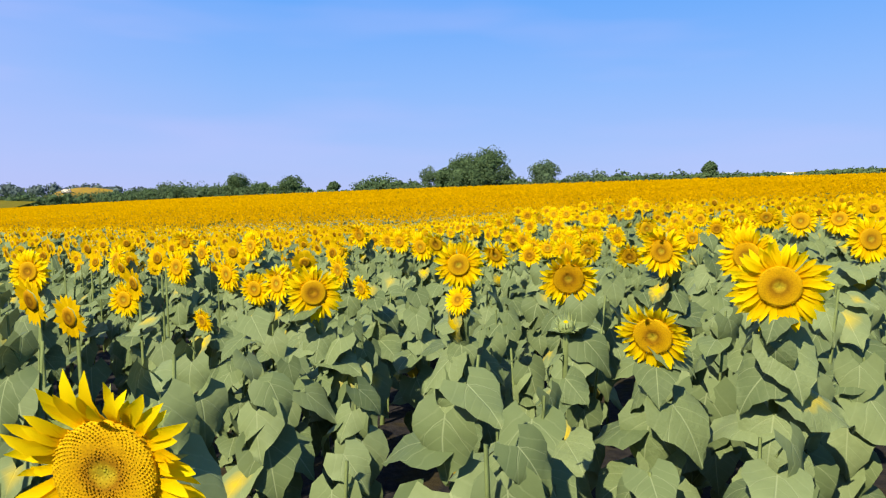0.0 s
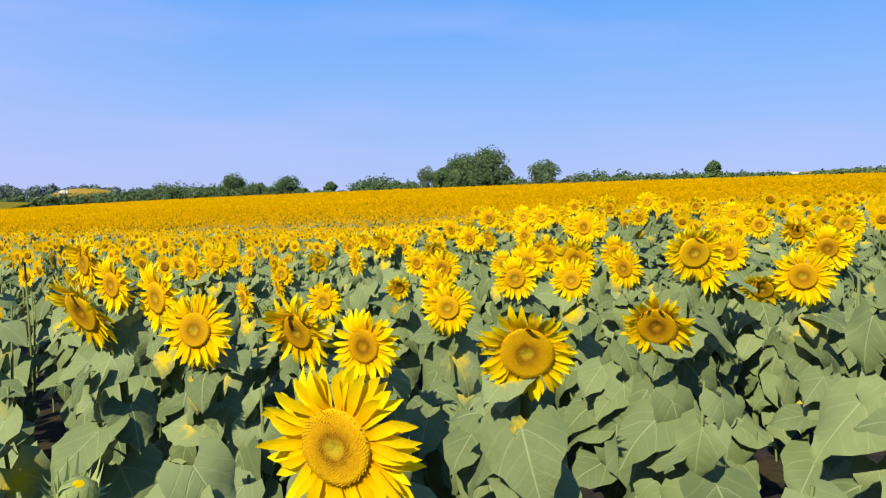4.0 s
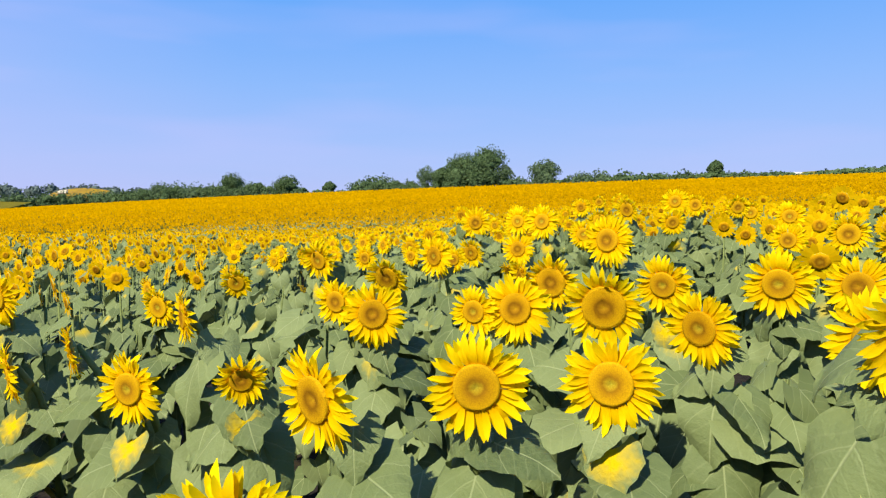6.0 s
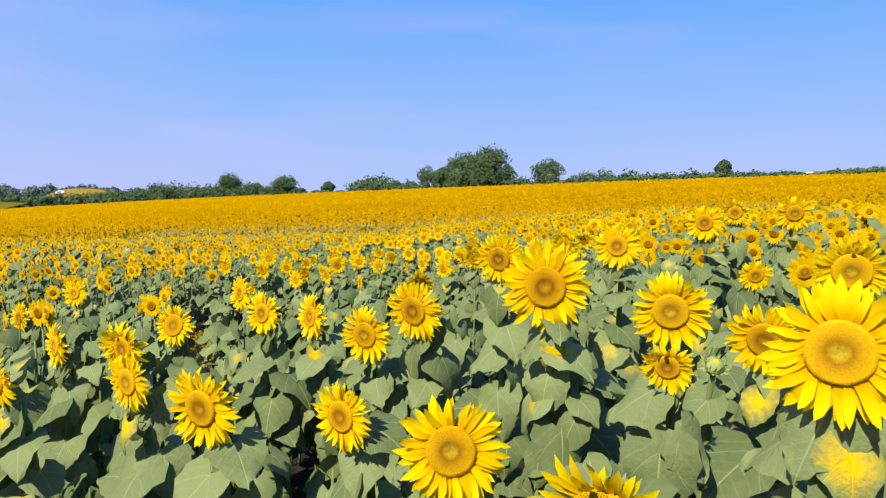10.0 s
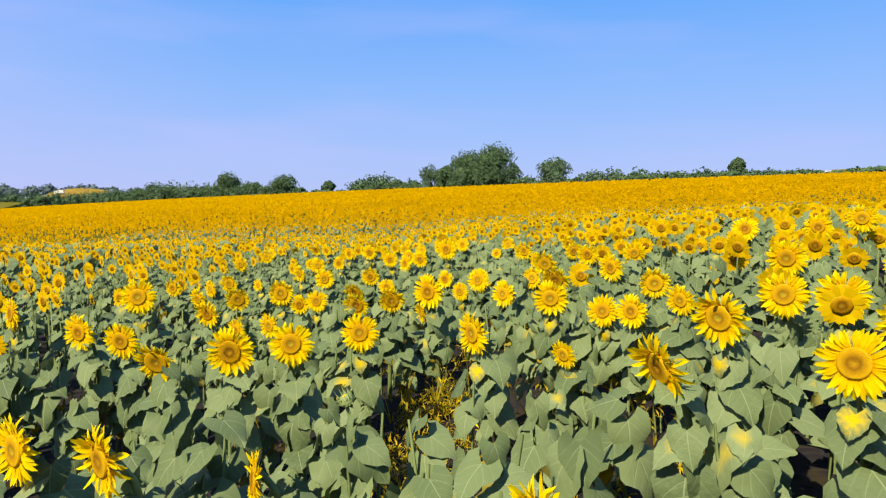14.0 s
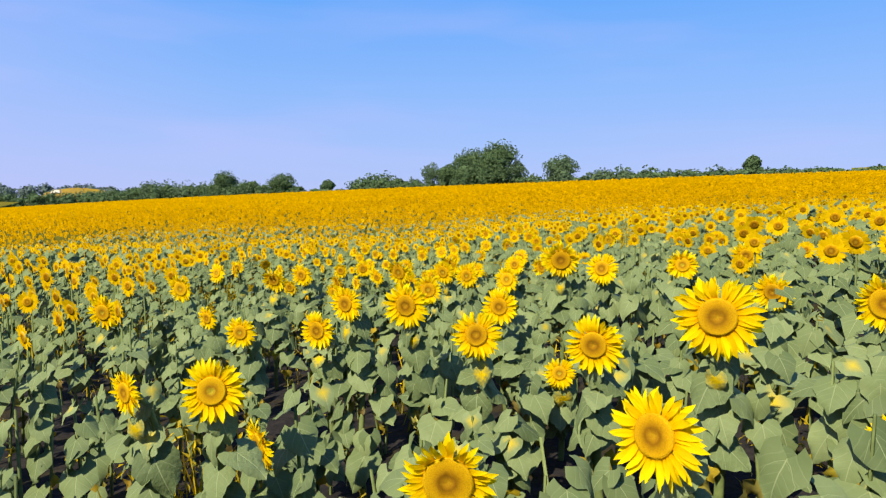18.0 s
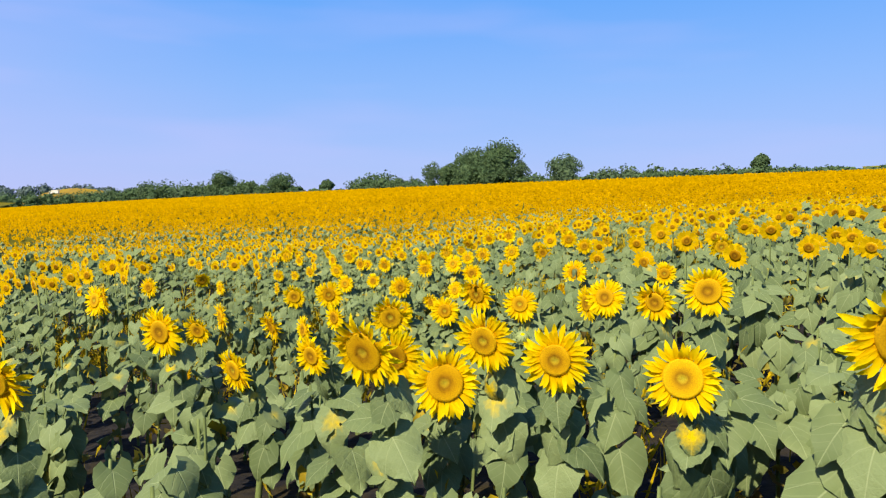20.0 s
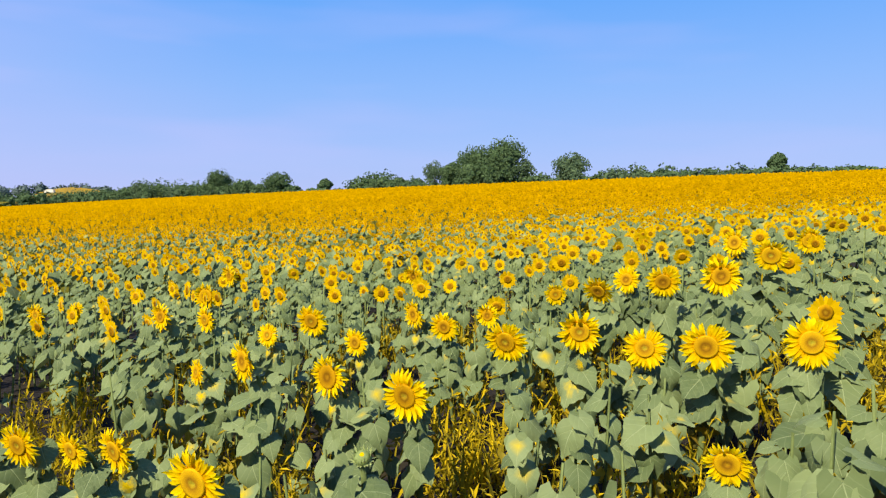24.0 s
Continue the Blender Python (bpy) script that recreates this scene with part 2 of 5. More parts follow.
TREE = plain("tree_leaves", (0.05, 0.09, 0.036), (0.14, 0.205, 0.085), 0.8, 0.5, 0.25, 0.0)
TREE_PALE = plain("pale_tree_leaves", (0.07, 0.115, 0.055), (0.16, 0.225, 0.11), 0.8, 0.5, 0.3, 0.0)
# distance haze is mixed into the far wood's green: bluer and paler
HAZED_WOODS = plain("far_woods", (0.075, 0.105, 0.1), (0.14, 0.18, 0.155), 0.8, 0.1)
PALE = plain("pale_sheeting", (0.6, 0.55, 0.42), (0.78, 0.74, 0.62), 0.7, 0.4)
BARK = plain("bark", (0.06, 0.05, 0.04), (0.17, 0.14, 0.11), 0.9, 4.0)
STRAW = plain("ripe_field", (0.2, 0.12, 0.03), (0.43, 0.28, 0.003), 0.85, 0.35)
OLIVE = plain("dry_grass", (0.11, 0.095, 0.006), (0.2, 0.165, 0.012), 0.85, 0.3)


def shaded_soil_material():
    m = Mat("shaded_field_soil", 0.95, 0.1)
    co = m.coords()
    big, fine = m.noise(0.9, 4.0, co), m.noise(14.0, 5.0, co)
    # soil and litter near black: the leaves' shade is put into their colour
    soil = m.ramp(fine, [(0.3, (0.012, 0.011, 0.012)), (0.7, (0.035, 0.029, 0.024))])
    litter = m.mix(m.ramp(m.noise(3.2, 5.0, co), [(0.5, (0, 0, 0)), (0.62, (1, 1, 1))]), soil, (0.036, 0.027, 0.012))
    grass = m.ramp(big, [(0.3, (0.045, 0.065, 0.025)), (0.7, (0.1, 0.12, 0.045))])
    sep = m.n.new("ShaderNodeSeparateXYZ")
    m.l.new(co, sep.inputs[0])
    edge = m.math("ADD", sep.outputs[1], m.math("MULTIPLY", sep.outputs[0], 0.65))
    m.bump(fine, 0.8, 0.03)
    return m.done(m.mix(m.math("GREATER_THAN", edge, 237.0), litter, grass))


SHADED_SOIL = shaded_soil_material()

# ---------------------------------------------------------------- mesh helpers
def mesh_of(name, verts, faces, mats, uvs=None, index=None, smooth=True):
    """A mesh from arrays; faces is a list of tuples, uvs one pair for each vertex."""
    me = bpy.data.meshes.new(name)
    me.from_pydata([tuple(v) for v in verts], [], faces)
    for mat in mats:
        me.materials.append(mat)
    if uvs is not None:
        layer = me.uv_layers.new(name="uv")
        loops = np.empty(len(me.loops), dtype=np.int32)
        me.loops.foreach_get("vertex_index", loops)
        layer.data.foreach_set("uv", np.asarray(uvs, dtype=np.float32)[loops].ravel())
    if index is not None:
        me.polygons.foreach_set("material_index", np.asarray(index, dtype=np.int32))
    me.polygons.foreach_set("use_smooth", np.full(len(me.polygons), smooth))
    me.update()
    return me


class Pile:
    """Collects many copies of small pieces into one mesh."""

    def __init__(self):
        self.v, self.f, self.n, self.u, self.i = [], [], [], [], []
        self.count = 0

    def add(self, piece, mats, index=None):
        """piece: (verts, faces as lists of corners, uvs or None, material of each face); mats: (k, 4, 4)."""
        verts, faces, uvs, slots = piece
        mats = np.asarray(mats, dtype=np.float64)
        k, n = len(mats), len(verts)
        if not k:
            return
        out = np.einsum("kij,nj->kni", mats[:, :3, :3], verts) + mats[:, None, :3, 3]
        self.v.append(out.reshape(-1, 3))
        sizes = np.array([len(f) for f in faces], dtype=np.int32)
        flat = np.concatenate([np.asarray(f, dtype=np.int32) for f in faces])
        self.f.append((flat[None] + (self.count + n * np.arange(k, dtype=np.int32))[:, None]).ravel())
        self.n.append(np.tile(sizes, k))
        uv = np.zeros((n, 2)) if uvs is None else np.asarray(uvs)
        self.u.append(np.tile(uv[flat], (k, 1)))
        self.i.append(np.tile(np.asarray(slots, dtype=np.int32), k) if index is None else np.full(k * len(faces), index, dtype=np.int32))
        self.count += k * n

    def mesh(self, name, mats, smooth=True):
        me = bpy.data.meshes.new(name)
        v, f, n = np.concatenate(self.v), np.concatenate(self.f), np.concatenate(self.n)
        me.vertices.add(len(v))
        me.vertices.foreach_set("co", v.astype(np.float32).ravel())
        me.loops.add(len(f))
        me.loops.foreach_set("vertex_index", f)
        me.polygons.add(len(n))
        me.polygons.foreach_set("loop_start", np.r_[0, np.cumsum(n)[:-1]].astype(np.int32))
        for mat in mats:
            me.materials.append(mat)
        me.polygons.foreach_set("material_index", np.concatenate(self.i))
        me.polygons.foreach_set("use_smooth", np.full(len(n), smooth))
        me.update(calc_edges=True)
        me.uv_layers.new(name="uv").data.foreach_set("uv", np.concatenate(self.u).astype(np.float32).ravel())
        return me


def turns(yaw, pitch, roll, scale, place):
    """Stacked matrices Rz(yaw) Rx(pitch) Ry(roll) scale, in radians."""
    yaw, pitch, roll, scale = np.broadcast_arrays(*[np.asarray(a, dtype=float) for a in (yaw, pitch, roll, scale)])
    k, o, i = len(yaw), np.zeros(len(yaw)), np.ones(len(yaw))
    rz = np.stack([np.cos(yaw), -np.sin(yaw), o, np.sin(yaw), np.cos(yaw), o, o, o, i], -1).reshape(k, 3, 3)
    rx = np.stack([i, o, o, o, np.cos(pitch), -np.sin(pitch), o, np.sin(pitch), np.cos(pitch)], -1).reshape(k, 3, 3)
    ry = np.stack([np.cos(roll), o, np.sin(roll), o, i, o, -np.sin(roll), o, np.cos(roll)], -1).reshape(k, 3, 3)
    out = np.zeros((k, 4, 4))
    out[:, :3, :3] = rz @ rx @ ry * scale[:, None, None]
    out[:, :3, 3] = place
    out[:, 3, 3] = 1
    return out


def tube(points, radii, sides=6):
    """Verts and faces of a tapering tube along points."""
    verts, faces = [], []
    pts = [Vector(p) for p in points]
    for k, (p, r) in enumerate(zip(pts, radii)):
        way = (pts[min(k + 1, len(pts) - 1)] - pts[max(k - 1, 0)]).normalized()
        a = way.orthogonal().normalized() if abs(way.z) < 0.99 else Vector((1, 0, 0))
        b = way.cross(a).normalized()
        a = b.cross(way)
        for s in range(sides):
            t = 2 * math.pi * s / sides
            verts.append(p + r * (math.cos(t) * a + math.sin(t) * b))
    for k in range(len(pts) - 1):
        for s in range(sides):
            t = (s + 1) % sides
            faces.append((k * sides + s, k * sides + t, (k + 1) * sides + t, (k + 1) * sides + s))
    faces.append(tuple(range((len(pts) - 1) * sides, len(pts) * sides)))
    return verts, faces


def part(name, me, parent, m=None, label=""):
    ob = new(name, me)
    ob.parent = parent
    if m is not None:
        ob.matrix_basis = m
    return tagged(ob, label)


# ---------------------------------------------------------------- the lie of the land
def smooth(a, b, x):
    t = np.clip((np.asarray(x, dtype=float) - a) / (b - a), 0, 1)
    return t * t * (3 - 2 * t)


def crop_top(x, y):
    """Height of the flower heads over the whole field."""
    x, y = np.asarray(x, dtype=float), np.asarray(y, dtype=float)
    xn, yn = 7 * np.tanh(x / 7), np.clip(y, -20, 60)
    near = 3.22 + 0.049 * xn - 0.034 * yn + 0.0013 * xn * yn + 0.0067 * xn**2
    xf = np.clip(x, -500, 300)
    far = 6.72 + 0.0285 * xf - 0.00004 * xf**2 + 0.031 * np.clip(y + 0.65 * x - 236, -320, 0)
    s = smooth(38, 85, np.hypot(np.maximum(y - 8, -40), 1.6 * x))
    return near * (1 - s) + far * s


def crop_height(x, y):
    return 1.15 - 0.38 * smooth(13, 30, y) * (1 - smooth(55, 90, y))


def land(x, y):
    """The ground: under the crop, and beyond the field's far edge falling or rising to the level of the country."""
    x, y = np.asarray(x, dtype=float), np.asarray(y, dtype=float)
    s = smooth(6, 230, y + 0.65 * x - 236)
    return (crop_top(x, y) - crop_height(x, y)) * (1 - s) + 2.5 * s


def ground_mesh():
    def steps(a, b):
        return np.r_[-np.geomspace(-a, 60, 18)[:-1], np.linspace(-60, -12, 17)[:-1], np.linspace(-12, 12, 61), np.linspace(12, 60, 17)[1:], np.geomspace(60, b, 18)[1:]]

    xs = steps(-2500, 2500)
    ys = np.r_[-np.geomspace(2000, 12, 14), np.linspace(-10, 60, 150), np.linspace(62, 340, 90), np.geomspace(350, 4000, 16)]
    gx, gy = np.meshgrid(xs, ys)
    gz = land(gx, gy)
    near = np.exp(-np.hypot(gx, gy - 20) / 60)
    gz = gz + near * 0.05 * np.sin(gx * 2 * math.pi / 0.75 + 0.6 * np.sin(gy)) * np.cos(gy * 1.3)
    verts = np.stack([gx, gy, gz], -1).reshape(-1, 3)
    w = len(xs)
    faces = [(j * w + i, j * w + i + 1, (j + 1) * w + i + 1, (j + 1) * w + i) for j in range(len(ys) - 1) for i in range(w - 1)]
    return mesh_of("ground", verts, faces, [SHADED_SOIL])


tagged(new("ground", ground_mesh()), "brown field soil with dry litter, darkened for shade under the crop", "ground", kind="structure")

# ---------------------------------------------------------------- pieces of a sunflower


def petal_piece(bend=0.2, twist=0.0, width=0.1):
    """One ray petal: base at the origin, tip at y = 1, its face towards +z; a strap that keeps its width almost to the tip."""
    verts, uvs, faces = [], [], []
    for t, w in ((0.0, 0.5), (0.25, 0.86), (0.55, 1.0), (0.82, 0.68), (1.0, 0.03)):
        w *= width
        lift = bend * (t - 0.3) ** 2 - 0.05 * bend
        for s in (-1, 0, 1):
            verts.append((s * w * math.cos(twist * t) + 0.03 * math.sin(5 * t + twist * 9), t, lift + abs(s) * w * 0.35 + s * w * math.sin(twist * t)))
            uvs.append((0.5 + 0.5 * s, t))
    for k in range(4):
        for s in (0, 1):
            a = 3 * k + s
            faces.append((a, a + 1, a + 4, a + 3))
    return np.array(verts), faces, np.array(uvs), [0] * len(faces)


COLUMNS = (-1, -0.72, -0.36, 0, 0.36, 0.72, 1)


def leaf_piece(rows=9, droop=0.5, fold=0.2, wave=0.03, seed=0, stalk=0.45, rise=0.5, bent=0.6, cols=COLUMNS, stalked=True):
    """A heart-shaped toothed leaf on its stalk: stalk starts at the origin, blade about 1 long."""
    r = random.Random(seed)
    ts = 0.5 * np.linspace(0, 1, rows) + 0.25 * (1 - np.cos(np.pi * np.linspace(0, 1, rows)))
    prof_t = [0, 0.06, 0.16, 0.28, 0.42, 0.6, 0.78, 0.9, 1.0]
    prof_w = [0.26, 0.46, 0.53, 0.52, 0.46, 0.34, 0.19, 0.085, 0.0]
    verts, uvs, faces, slots = [], [], [], []
    base = Vector((0, stalk * math.cos(rise), stalk * math.sin(rise)))
    turn = Matrix.Rotation(-bent, 3, "X")
    for k, t in enumerate(ts):
        w = float(np.interp(t, prof_t, prof_w))
        for s in cols:
            tooth = r.uniform(0.008, 0.028) * (1 if k % 2 else -1) * (abs(s) == 1) * (0.1 < t < 0.95)
            x = s * (w + tooth)
            y = t - 0.3 * abs(s) ** 1.6 * (1 - t) ** 4
            z = 0.9 * fold * abs(x) - droop * t ** 2.4 * 0.65 - 0.62 * x * x * (0.35 + t) + 2.4 * wave * math.sin(8 * t + 2.5 * s + seed) * s * s + 0.025 * math.sin(4.5 * t + 2.2 * seed + 1.5 * s) + 0.01 * math.sin(26 * (t - 0.5 * abs(x)) + seed) * (0.2 + abs(s)) + r.uniform(-0.006, 0.006)
            v = turn @ Vector((x, y, z)) + base
            verts.append(tuple(v))
            uvs.append((0.5 + 0.5 * s * w / 0.5, t))
    for k in range(rows - 1):
        for s in range(len(cols) - 1):
            a = len(cols) * k + s
            faces.append((a, a + 1, a + len(cols) + 1, a + len(cols)))
            slots.append(0)
    if not stalked:
        return np.array(verts), faces, np.array(uvs), slots
    n = len(verts)
    tv, tf = tube([(0, 0, 0), tuple(base * 0.5 + Vector((0, 0, 0.03))), tuple(base)], [0.028, 0.02, 0.014], 3)
    verts += [tuple(v) for v in tv]
    uvs += [(0.5, 0.5)] * len(tv)
    faces += [tuple(a + n for a in f) for f in tf]
    slots += [1] * len(tf)
    return np.array(verts), faces, np.array(uvs), slots


def as_mesh(name, piece, mats):
    return mesh_of(name, piece[0], piece[1], mats, piece[2], piece[3])


PETALS = [petal_piece(*a) for a in ((0.25, 0.15, 0.118), (-0.3, -0.3, 0.108), (0.5, 0.35, 0.11), (-0.6, 0.25, 0.118), (0.1, -0.5, 0.1))]
PETAL_MESHES = [as_mesh("petal", p, [PETAL]) for p in PETALS]
LEAF_SHAPES = (
    (0.45, 0.16, 0.03, 0.5, 0.6, 0.75), (0.7, 0.05, 0.045, 0.42, 0.7, 1.05), (0.25, 0.2, 0.025, 0.5, 0.5, 0.5),
    (0.6, 0.1, 0.05, 0.4, 0.8, 1.25), (0.5, -0.1, 0.04, 0.42, 0.55, 0.85), (0.5, 0.22, 0.03, 0.4, 0.8, 1.0))
LEAVES = [leaf_piece(12, d, f, w, k, st, ri, be) for k, (d, f, w, st, ri, be) in enumerate(LEAF_SHAPES)]
LEAVES_MID = [leaf_piece(9, d, f, w, k, st, ri, be, (-1, -0.6, 0, 0.6, 1)) for k, (d, f, w, st, ri, be) in enumerate(LEAF_SHAPES)]
LEAVES_LOW = [leaf_piece(4, d, f, 0, k, st, ri, be, (-1, 0, 1), False) for k, (d, f, w, st, ri, be) in enumerate(LEAF_SHAPES[:3])]
# blades lean over towards the sun
LIGHTWARD = np.array((sun_way * 0.8 + Vector((0, -0.2, 0.35))).normalized())
lean_of = np.random.default_rng(17)


def sunward(mats, least=0.15, most=0.8):
    """Turns each leaf about its foot part of the way towards the light."""
    n = mats[:, :3, :3] @ np.array([0, 0.78, 0.62])
    n /= np.linalg.norm(n, axis=1, keepdims=True)
    axis = np.cross(n, LIGHTWARD)
    s = np.linalg.norm(axis, axis=1)
    angle = np.arctan2(s, n @ LIGHTWARD) * lean_of.uniform(least, most, len(n))
    x, y, z = (axis / np.maximum(s, 1e-6)[:, None]).T
    k = np.zeros((len(n), 3, 3))
    k[:, 0, 1], k[:, 0, 2], k[:, 1, 0], k[:, 1, 2], k[:, 2, 0], k[:, 2, 1] = -z, y, z, -x, -y, x
    turn = np.eye(3) + np.sin(angle)[:, None, None] * k + (1 - np.cos(angle))[:, None, None] * (k @ k)
    mats[:, :3, :3] = turn @ mats[:, :3, :3]
    return mats


def outward(turn):
    """Leaves spring from all round the stem but swing to its light side."""
    return 2.67 + 0.62 * ((np.asarray(turn) + math.pi) % (2 * math.pi) - math.pi)


def sunward_one(m):
    return Matrix(sunward(np.array(m)[None])[0])


LEAF_MESHES = [as_mesh("leaf", p, [LEAF, STEM]) for p in LEAVES]
GOLD_PATCHED_MESHES = [as_mesh("leaf", p, [GOLD_PATCHED, STEM]) for p in LEAVES[:3]]
DRY_PIECES = [leaf_piece(5, 1.6, 0.9, 0.12, 11, 0.4, 0.2, 1.5, (-1, -0.4, 0.3, 1), False), leaf_piece(5, 1.2, 1.2, 0.15, 12, 0.4, 0.0, 1.3, (-1, -0.4, 0.3, 1), False)]
DRY_MESHES = [as_mesh("leaf", p, [DRY, DRY]) for p in DRY_PIECES]


def disc_mesh(wide=1.0, florets=0):
    """Dome of radius 0.475 with a dished middle, set with pointed florets, and the green back of the head behind it."""
    verts, faces, slots = [(0, 0, 0.02)], [], []
    rings, n = 9, 24
    r = random.Random(3)

    def dome(rad):
        return 0.03 + 0.045 * math.sin(min(1, rad / 0.3) * math.pi / 2) - 0.07 * max(0, rad / 0.475 - 0.72) ** 1.4

    for k in range(1, rings + 1):
        rad = 0.475 * k / rings
        for s in range(n):
            a = 2 * math.pi * (s + 0.5 * (k % 2)) / n
            verts.append((rad * math.cos(a), rad * math.sin(a), dome(rad) + r.uniform(-0.011, 0.011)))
    back = [(0.475, -0.04), (0.45, -0.13), (0.28, -0.2), (0.1, -0.24)]
    for rad, h in back:
        for s in range(n):
            a = 2 * math.pi * (s + 0.5) / n
            verts.append((rad * math.cos(a), rad * math.sin(a), h))
    for s in range(n):
        faces.append((0, 1 + s, 1 + (s + 1) % n))
        slots.append(0)
    for k in range(rings + len(back) - 1):
        for s in range(n):
            a, b = 1 + k * n + s, 1 + k * n + (s + 1) % n
            faces.append((a, a + n, b + n, b))
            slots.append(0 if k < rings else 1)
    # florets in the spiral of the seeds: closed in the middle, tall and open towards the rim
    for k in range(florets):
        rad = 0.482 * math.sqrt((k + 0.5) / florets)
        a = 2.39996 * k
        tall = 0.016 + 0.022 * (rad / 0.48) ** 2 * r.uniform(0.5, 1.2) + (0.018 if 0.14 < rad < 0.23 else 0)
        w = 0.0145
        b, z, lean = len(verts), dome(rad) - 0.006, 0.25 * rad
        for q in range(3):
            t = a + 2.0944 * q
            verts.append((rad * math.cos(a) + w * math.cos(t), rad * math.sin(a) + w * math.sin(t), z))
        verts.append(((rad + lean * tall) * math.cos(a), (rad + lean * tall) * math.sin(a), z + tall))
        faces += [(b, b + 1, b + 3), (b + 1, b + 2, b + 3), (b + 2, b, b + 3)]
        slots += [0, 0, 0]
    verts = [(x * wide, y * wide, z) for x, y, z in verts]
    return mesh_of("flower_head", verts, faces, [DISC, BRACT], None, slots)


def bract_mesh(seed, count=22, reach=(0.24, 0.42), rise=(-0.25, 0.02), name="calyx"):
    """A ring of pointed green bracts that grow out of one collar behind the petals."""
    r = random.Random(seed)
    verts, faces = [], []
    for rad, z in ((0.3, -0.17), (0.4, -0.09)):
        for k in range(2 * count):
            a = math.pi * k / count
            verts.append((rad * math.cos(a), rad * math.sin(a), z))
    n = 2 * count
    faces += [(k, (k + 1) % n, n + (k + 1) % n, n + k) for k in range(n)]
    for k in range(count):
        a = math.pi * (2 * k + 0.5) / count + r.uniform(-0.08, 0.08)
        length, lift, w = r.uniform(*reach), r.uniform(*rise), 1.65 / count
        c, s = math.cos(a), math.sin(a)
        b = len(verts)
        for rad, side, z in ((0.5, -w, -0.11 + 0.1 * lift), (0.5, w, -0.11 + 0.1 * lift), (0.4 + length * 0.75, -w * 0.35, -0.1 + lift * 0.5), (0.4 + length * 0.75, w * 0.35, -0.1 + lift * 0.5), (0.4 + length, 0, -0.08 + lift)):
            verts.append((rad * c - side * s, rad * s + side * c, z))
        faces += [(n + 2 * k, n + 2 * k + 1, b + 1, b), (b, b + 1, b + 3, b + 2), (b + 2, b + 3, b + 4)]
    return mesh_of(name, verts, faces, [BRACT])


def petal_ring(seed, style):
    """Places of the ray petals of one head: (petal kind, matrix). style 0 open, 1 upper petals folded over, 2 ragged."""
    r = random.Random(seed)
    out = []
    for layer, n in ((0, 31), (1, 28)):
        for k in range(n):
            a = 2 * math.pi * (k + 0.5 * layer) / n + r.uniform(-0.07, 0.07)
            tilt = (0.08 if layer else -0.1) + r.gauss(0, 0.13 if style < 2 else 0.28)
            up = math.sin(a)
            if up > 0.2:
                tilt += r.uniform(-0.05, 0.3) * up
            if style == 1 and up > 0.25:
                tilt = r.uniform(0.15, 0.6) + r.choice((0.0, 0.0, 0.6)) * up
            if style == 2 and up > 0.3:
                tilt += r.choice((0.0, 0.3, 0.7))
            length = (0.56 if layer else 0.62) * r.uniform(0.8, 1.08) * (0.88 if style == 1 else 1.0) * (1.06 if up < -0.3 else 1.0)
            rim = 0.495 if style == 1 else 0.44
            place = Vector((rim * math.cos(a), rim * math.sin(a), 0.0 if layer else -0.03))
            # their weight swings the petals at the sides down
            sag = -(0.2 if style else 0.13) * math.cos(a) + r.gauss(0, 0.09)
            m = Matrix.Translation(place) @ Matrix.Rotation(a - math.pi / 2 + sag, 4, "Z") @ Matrix.Rotation(tilt, 4, "X") @ Matrix.Diagonal((length * 1.25 * r.uniform(0.88, 1.1), length, length, 1))
            out.append((r.choice((0, 1, 3, 4)) if tilt > 0.25 else r.randrange(len(PETALS)), m))
    return out


RINGS = [petal_ring(k, s) for k, s in enumerate((0, 0, 0, 1, 1, 2, 0))]
DISC_MESHES = (disc_mesh(0.94), disc_mesh(1.1))
FLORET_MESHES = (disc_mesh(0.94, 620), disc_mesh(1.1, 760))
BRACT_MESHES = [bract_mesh(k) for k in range(3)]
RING_MESHES = []
for ring in RINGS:
    pile = Pile()
    for kind in range(len(PETALS)):
        pile.add(PETALS[kind], [np.array(m) for q, m in ring if q == kind])
    RING_MESHES.append(pile.mesh("corolla", [PETAL]))


@lru_cache(None)
def stem_mesh(kind):
    """A stem 1 high whose neck bends over towards -y."""
    r = random.Random(kind)
    pts, rad = [], []
    for k in range(10):
        t = k / 9
        pts.append((0.012 * math.sin(4 * t + kind) + r.uniform(-0.004, 0.004), 0.03 * math.sin(3 * t + kind) - 0.08 * max(0, t - 0.8) ** 1.5 / 0.09, t if t < 0.95 else 0.985))
        rad.append(0.017 - 0.006 * t)
    v, f = tube(pts, rad, 7)
    return mesh_of("stem", v, f, [STEM]), pts[-1]


